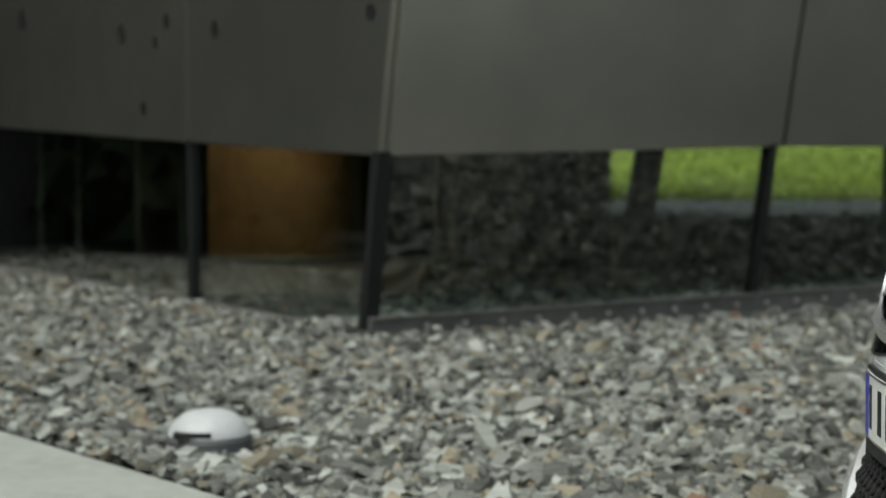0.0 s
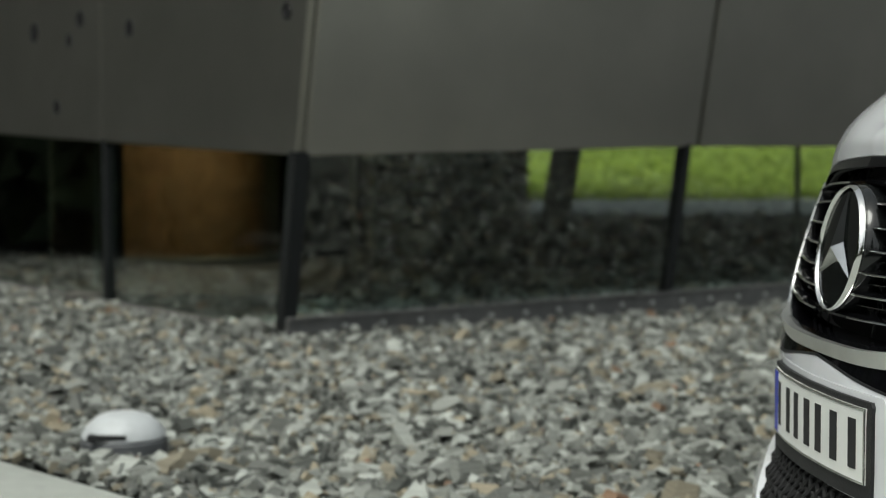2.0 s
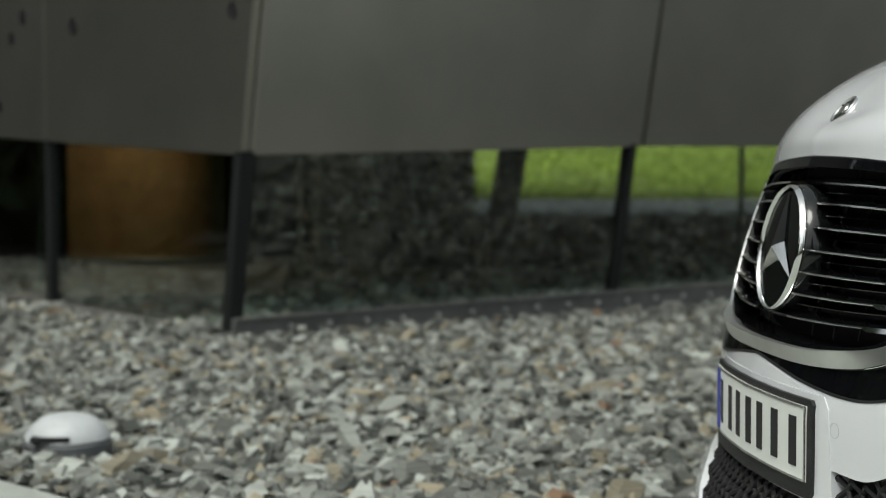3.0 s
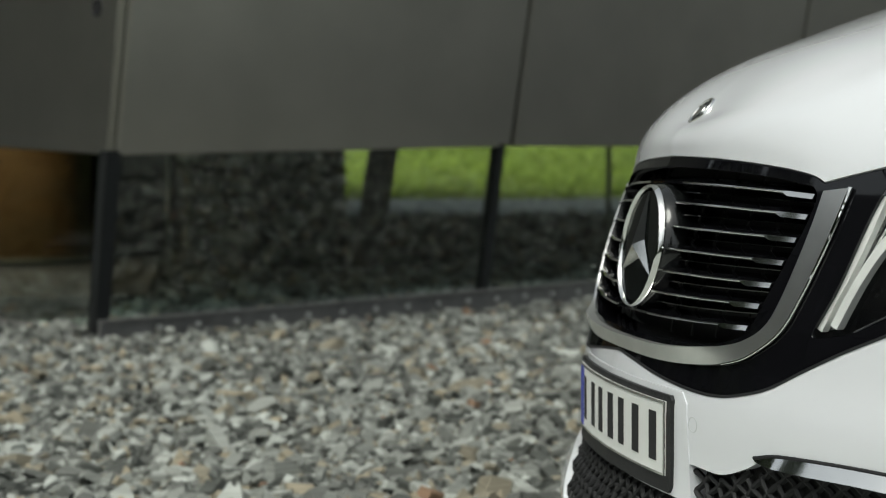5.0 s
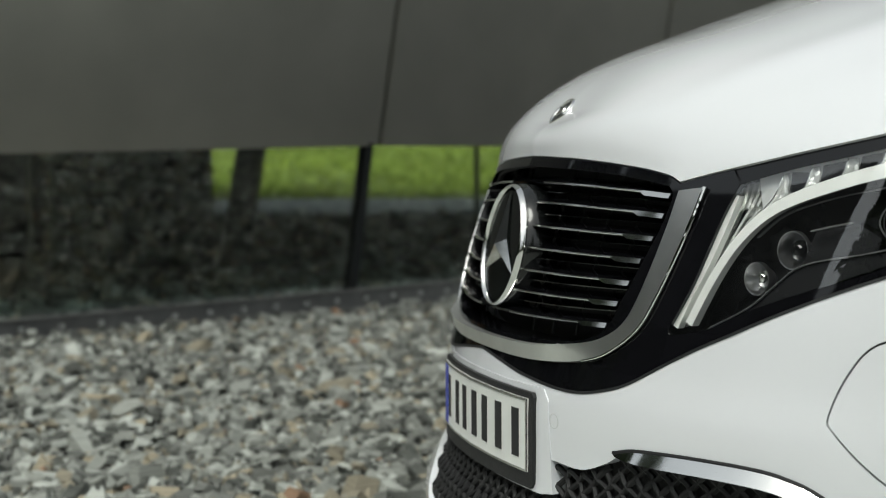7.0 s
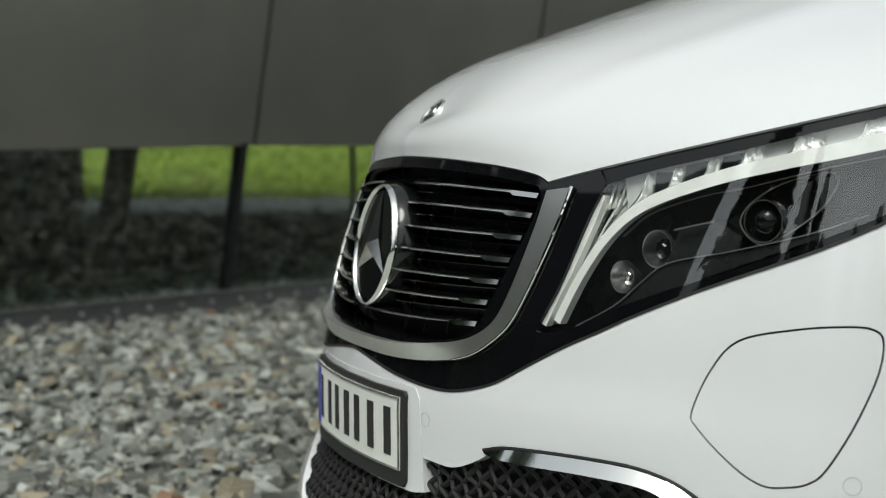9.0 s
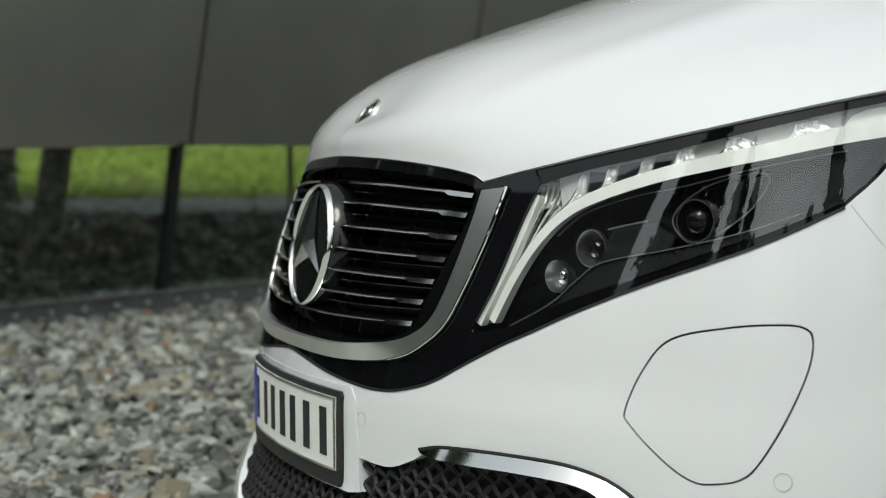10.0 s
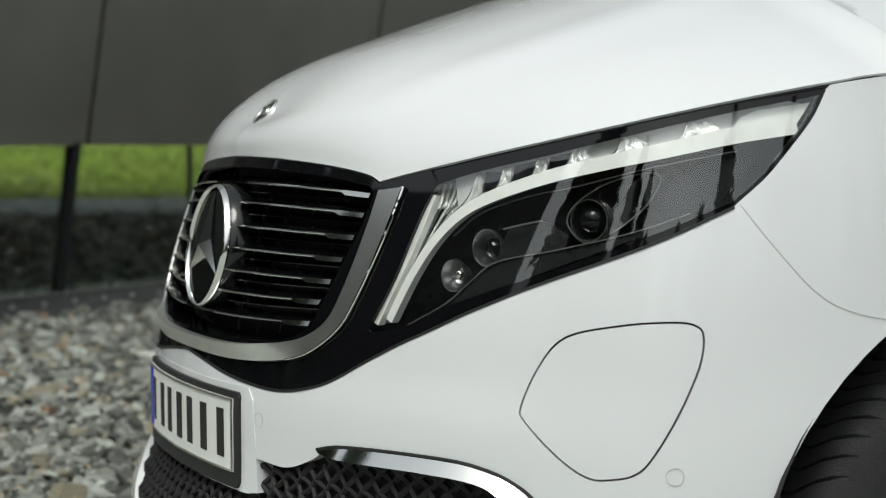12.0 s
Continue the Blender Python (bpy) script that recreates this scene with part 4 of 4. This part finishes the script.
def headlamp(flip):
    """A headlamp: dark housing, bright guides and fins under the top edge, bowls and a projector, clear lens."""
    f = mirror if flip else (lambda q: [tuple(p) for p in q])
    sign = -1 if flip else 1
    housing = van_part("headlamp", patch(f(LAMP), (), -0.075, 0.04, -0.071), LAMP_DARK, None, "clear-glass headlamp with bright running-light line")
    van_part("lamp_rim", patch(f(LAMP), [f(grown(LAMP, -0.0045))], 0.0, 0.02, 0.006), GLOSS_BLACK, housing)
    van_part("lens", patch(f(grown(LAMP, -0.004)), (), -0.001, 0.02, 0.002, true_normals=True), LENS, housing).visible_shadow = False
    van_part("light_guide", ribbon(f(GUIDE), lambda t: 0.013 + 0.009 * t, -0.005, depth=0.014), LIGHT_GUIDE, housing)
    van_part("light_guide", ribbon(f(OUTER), lambda t: 0.010 + 0.007 * t, -0.006, depth=0.012), LIGHT_GUIDE, housing)
    for k in range(4):
        u = (k + .5) / 4
        rib = [tuple(np.array(a) * (1 - u) + np.array(b) * u) for a, b in zip(OUTER[::3], GUIDE[:24:2])]
        van_part("reflector_rib", ribbon(f(rib), 0.0045, -0.018 - 0.003 * (k % 2), depth=0.008), REFLECTOR, housing)
    fan = [(.606, .868), (.596, .884), (.624, .8845), (.652, .888), (.664, .858), (.640, .822)]
    van_part("side_reflector", patch(f(fan), (), -0.030, 0.012, 0.01), REFLECTOR, housing)
    for k in range(5):
        a, b = np.array((.610 + .009 * k, .846 + .002 * k)), np.array((.608 + .012 * k, .882))
        van_part("reflector_rib", ribbon(f([tuple(a), tuple((a + b) / 2 + (.002, 0)), tuple(b)]), 0.005, -0.016, depth=0.012), REFLECTOR, housing)
    top = [(s, z - 0.003) for s, z in LAMP_TOP if .63 < s < 1.19]
    over = [tuple(p) for p in GUIDE if p[0] > .660]
    van_part("upper_bowl", patch(f(over + [(1.195, .985)] + top), (), -0.014, 0.02, 0.01), SILVER_SKY, housing, "silver upper bowl, paled for the sky mirrored in the lens")
    for (b0, b1, tip), (c0, c1, _) in zip(FINS[:3], FINS[1:4]):
        gap = [(b1[0], b1[1] + .002), (c0[0] + .004, c0[1] + .003), (c1[0] - .006, c1[1] + .006), (c1[0] - .008, c1[1] + .016), (tip[0] + .005, tip[1] + .001)]
        van_part("dark_cell", patch(f(gap), (), -0.0125, 0.02, 0.002), GLOSS_BLACK, housing)
    for k, (b0, b1, tip) in enumerate(FINS):
        w = .006 + .004 * k
        side = catmull([(tip[0] - w, tip[1] - .001), (b0[0] * .45 + tip[0] * .55 - w * .3, b0[1] * .55 + tip[1] * .45 - .004), b0], 4)
        fin = van_part("fin", patch(f([b0, b1, (b1[0] * .5 + tip[0] * .5 + .002, b1[1] * .5 + tip[1] * .5), tip] + [tuple(p) for p in side[:-1]]), (), -0.009, 0.010, 0.010), REFLECTOR, housing)
        van_part("fin_edge", ribbon(f([tuple(p) for p in side]), 0.0016, -0.0075, depth=0.003), CHROME, fin)
    van_part("turn_panel", patch(f([(1.086, .947), (1.105, .968), (1.128, .977), (1.203, .987), (1.178, .955)]), (), -0.010, 0.02, 0.01), LIGHT_GUIDE, housing)

    def aimed(s, z, off, lean):
        p = skin(sign * s, z, off)
        n = (skin(sign * s, z, off + .06) - p).normalized()
        d = Vector((-0.95, -0.2 * sign, 0.05)).normalized()
        return Matrix.Translation(p) @ Vector((0, 0, 1)).rotation_difference((n * (1 - lean) + d * lean).normalized()).to_matrix().to_4x4()

    van_part("projector_bezel", patch(f(TORPEDO), (), -0.040, 0.015, 0.02), GLOSS_BLACK, housing)
    van_part("bezel_edge", tube([skin(sign * s, z, -0.036) for s, z in np.vstack([TORPEDO, TORPEDO[:1]])], 0.0011, 6), GREY_PLASTIC, housing)
    m = aimed(.886, .836, -0.040, .5)
    ring = van_part("projector", lathe([(.020, -.006), (.024, .004), (.026, .014), (.028, .014), (.028, .0), (.026, -.01)], m, 32), SATIN, housing)
    van_part("projector_lens", lathe([(0, .020), (.008, .0185), (.015, .013), (.020, .003), (.021, -.004)], m, 32), GLOSS_BLACK, ring)
    for s, z, r in ((.655, .757, .021), (.712, .796, .024)):
        m = aimed(s, z, -0.055, .45)
        bowl = van_part("bowl", lathe([(r * .3, -.014), (r * .6, -.006), (r * .9, .008), (r, .018), (r * 1.06, .0185), (r * 1.08, .012)], m, 28), ALLOY, housing)
        van_part("bulb_lens", lathe([(0, r * .55), (r * .30, r * .48), (r * .55, r * .25), (r * .6, .0)], m, 9), CHROME if r < .022 else GLOSS_BLACK, bowl, smooth=False)
    wedge = [(.746, .822), (.808, .834), (.849, .816), (.845, .796), (.743, .780), (.726, .766)]
    van_part("shroud", patch(f(wedge), (), -0.034, 0.012, 0.03), LAMP_DARK, housing)
    sweep = catmull([(.595, .689), (.662, .722), (.70, .752), (.743, .780), (.838, .798), (.95, .822), (1.03, .846)], 6)
    van_part("sweep", patch(f([tuple(p) for p in sweep] + [(1.04, .850), (1.02, .836)] + [(s, z + .008) for s, z in LAMP_LOW[::-1] if .60 < s < 1.0]), (), -0.022, 0.015, 0.03), LAMP_DARK, housing)
    for line, w in ((sweep, .0016), (catmull([(.746, .823), (.78, .830), (.808, .835)], 6), .0022), (catmull([(.655, .812), (.70, .843), (.78, .866), (.86, .880), (.97, .903), (1.10, .925)], 6), .0014)):
        van_part("lamp_line", ribbon(f(line), w, -0.018, depth=0.006), GREY_PLASTIC, housing)
    return housing


headlamp(False)
headlamp(True)


# wheels, arch liners, underside
def tyre():
    """Tread blocks cut by narrow grooves, shoulders and side walls."""
    bm = bmesh.new()
    prof = [(.225, -.100, 0), (.250, -.112, 0), (.290, -.118, 0), (.318, -.112, 0), (.333, -.100, 1), (.342, -.080, 1), (.345, -.050, 1), (.346, -.028, 1), (.338, -.027, 0), (.338, -.018, 0), (.346, -.017, 1), (.346, .017, 1), (.338, .018, 0), (.338, .027, 0), (.346, .028, 1), (.345, .050, 1), (.342, .080, 1), (.333, .100, 1), (.318, .112, 0), (.290, .118, 0), (.250, .112, 0), (.225, .100, 0)]
    rings = []
    n = 66
    for k in range(n):
        for d, cut in ((0.0, 0), (0.80, 0), (0.84, 1), (0.96, 1)):
            ring = []
            for r, y, tread in prof:
                a = 2 * math.pi * (k + d) / n + 2.2 * max(0, abs(y) - .05) * (1 if y > 0 else -1)
                rr = r - (0.007 if cut and tread else 0)
                ring.append(bm.verts.new((rr * math.cos(a), y, rr * math.sin(a))))
            rings.append(ring)
    for a, b in zip(rings, rings[1:] + rings[:1]):
        for k in range(len(prof) - 1):
            bm.faces.new((a[k], a[k + 1], b[k + 1], b[k]))
    return bm


for x, y in ((WHEEL_X, -1), (WHEEL_X, 1), (REAR_X, -1), (REAR_X, 1)):
    at = Matrix.Translation((x, YC + y * .815, .345))
    bm = tyre()
    bmesh.ops.transform(bm, matrix=at, verts=bm.verts)
    wheel = van_part("wheel", bm, RUBBER, None, "black road tyre on an alloy wheel")
    turn = at @ Matrix.Rotation(radians(90 if y < 0 else -90), 4, "X")
    van_part("rim", lathe([(.226, -.09), (.226, .10), (.215, .106), (.205, .10), (.20, .02), (.06, .02), (.06, .085), (0, .09)], turn, 48), ALLOY, wheel)
    for k in range(5):
        bm = bmesh.new()
        box(bm, (.03, -.022, .055), (.215, .022, .095), .006, turn @ Matrix.Rotation(2 * math.pi * k / 5, 4, "Z"))
        van_part("spoke", bm, ALLOY, wheel)
    bm = bmesh.new()
    cols = []
    for k in range(33):
        a = math.pi * (1.15 - 1.3 * k / 32)
        cols.append([bm.verts.new((x + (ARCH_R + .004) * math.cos(a), YC + y * w, .34 + (ARCH_R + .004) * math.sin(a))) for w in (.945, .62)])
    for a, b in zip(cols, cols[1:]):
        bm.faces.new((a[0], a[1], b[1], b[0]))
    bm.faces.new([c[1] for c in cols])
    van_part("arch_liner", bm, DARK)
van_part("underbody", boxed((.95, YC - .60, .20), (5.6, YC + .60, .42), .02), DARK)
# unseen dark block added inside the nose to stop light passing through
van_part("inner_light_block", boxed((.93, YC - .50, .30), (1.25, YC + .50, .86), .02), DARK)

# cabin
SHAPE = catmull([(1.72, 1.06), (2.02, 1.34), (2.40, 1.60), (2.78, 1.80), (3.1, 1.87), (4.2, 1.895), (5.3, 1.87), (5.58, 1.74), (5.70, 1.4), (5.74, 1.06)], 8)


def half_width(z):
    return .935 - .02 * max(0, z - 1.1) - .17 * max(0, z - 1.15) ** 1.3


bm = bmesh.new()
near = [bm.verts.new((x, YC - half_width(z), z)) for x, z in SHAPE]
far = [bm.verts.new((x, YC + half_width(z), z)) for x, z in SHAPE]
for k in range(len(SHAPE) - 1):
    bm.faces.new((near[k], near[k + 1], far[k + 1], far[k]))
bm.faces.new(near)
bm.faces.new(far)
bmesh.ops.bevel(bm, geom=[e for e in bm.edges if len({v.co.y > YC for v in e.verts}) == 1 and any(len(f.verts) > 6 for f in e.link_faces)], offset=.04, segments=3, affect="EDGES")
van_part("cabin", bm, WHITE, None, "white painted cabin and roof")
bm = bmesh.new()
screen = [p for p in SHAPE if 2.0 < p[0] < 2.80]
rows = [[bm.verts.new((x - .012, YC + w * (half_width(z) - .07), z + .012)) for w in np.linspace(-1, 1, 9)] for x, z in screen]
for a, b in zip(rows, rows[1:]):
    for k in range(8):
        bm.faces.new((a[k], a[k + 1], b[k + 1], b[k]))
van_part("windscreen", bm, GLOSS_BLACK, None, "dark tinted windscreen")
for sign in (-1, 1):
    for x0, x1 in ((2.62, 3.30), (3.36, 4.45), (4.51, 5.40)):
        lean = .30 if x0 < 3 else 0
        bm = prism([(x0 - lean, YC + sign * (half_width(1.16) + .002), 1.16), (x1, YC + sign * (half_width(1.16) + .002), 1.16), (x1, YC + sign * (half_width(1.66) + .002), 1.66), (x0 + .1, YC + sign * (half_width(1.66) + .002), 1.66)], (0, sign, 0), .005)
        van_part("side_window", bm, GLOSS_BLACK, None, "dark tinted side window")
van_part("tail_panel", boxed((5.68, YC - .90, .25), (5.74, YC + .90, 1.12), .02), WHITE)


# ---- trees beside and behind the camera, out of view, mirrored in paint, glass and chrome ----
def conifer(rng, height):
    """A pine with a tapered trunk, limbs and a crown of small uneven clumps."""
    tree = thing("tree", "tall dark green conifer out of view, for reflections and shade", "tree", "conifers round the place")
    part("trunk", tube([(0, 0, -.1), (.05, .03, height * .4), (0, .05, height * .75), (.03, 0, height * .97)], lambda t: .22 * (1 - t) + .02, 8, up=(0, 1, 0)), BARK, tree)
    verts, faces = [], []
    for k in range(190):
        t = rng.random() ** .8
        z = height * (.05 + .94 * t)
        reach = height * .20 * (1 - t) ** .75 * rng.uniform(.5, 1.15) + .15
        a = rng.uniform(0, 6.28)
        for j in range(26):
            d = reach * rng.uniform(.15, 1.0)
            p = np.array([d * math.cos(a + rng.normal(0, .16)), d * math.sin(a + rng.normal(0, .16)), z - .18 * d + rng.normal(0, .12)])
            q = rng.normal(0, 1, (3, 3)) * .25 * (1.2 - .4 * t)
            b = len(verts)
            verts += [tuple(p + q[0]), tuple(p + q[1]), tuple(p + q[2] + (0, 0, .08))]
            faces.append((b, b + 1, b + 2))
    me = bpy.data.meshes.new("crown")
    me.from_pydata(verts, [], faces)
    me.materials.append(LEAF)
    crown = new("crown", me)
    crown.parent = tree
    return tree


rng = np.random.default_rng(21)
seeds = [conifer(rng, h) for h in (11.0, 14.0, 9.0)]
# unseen trees added left of the building to darken the upright facade
spots = [(-8.4, 13.2), (-9.6, 16.4), (-8.9, 18.6), (-8.0, 15.4), (-12, 19), (-10.5, 21.5), (-11.5, 15.2), (-14, 22), (-9.4, 11.0)]
spots += [(-13.5, -1.0), (-15.2, -2.9), (-14.2, -4.4), (-16.5, -5.8), (-26, -16), (-23, -22), (-18, -27), (-29, -10), (-14, -31), (-27, -25), (-8, -33), (8, -34), (20, -34)]
spots += [(-11, -36), (-3, -36), (2, -35), (5, -38), (-20, -30), (13, -36), (26, -33), (-32, -14), (32, -30), (-24, -19)]
for k, (x, y) in enumerate(spots):
    tall = rng.uniform(0.85, 1.15) if k < 13 else rng.uniform(1.05, 1.4)
    m = Matrix.LocRotScale((x + rng.uniform(-.5, .5), y + rng.uniform(-.5, .5), 0), Euler((0, 0, rng.uniform(0, 6.28))), Vector((tall, tall, tall)))
    if k < 3:
        seeds[k].matrix_basis = m
    else:
        copy_thing(seeds[k % 3], m)
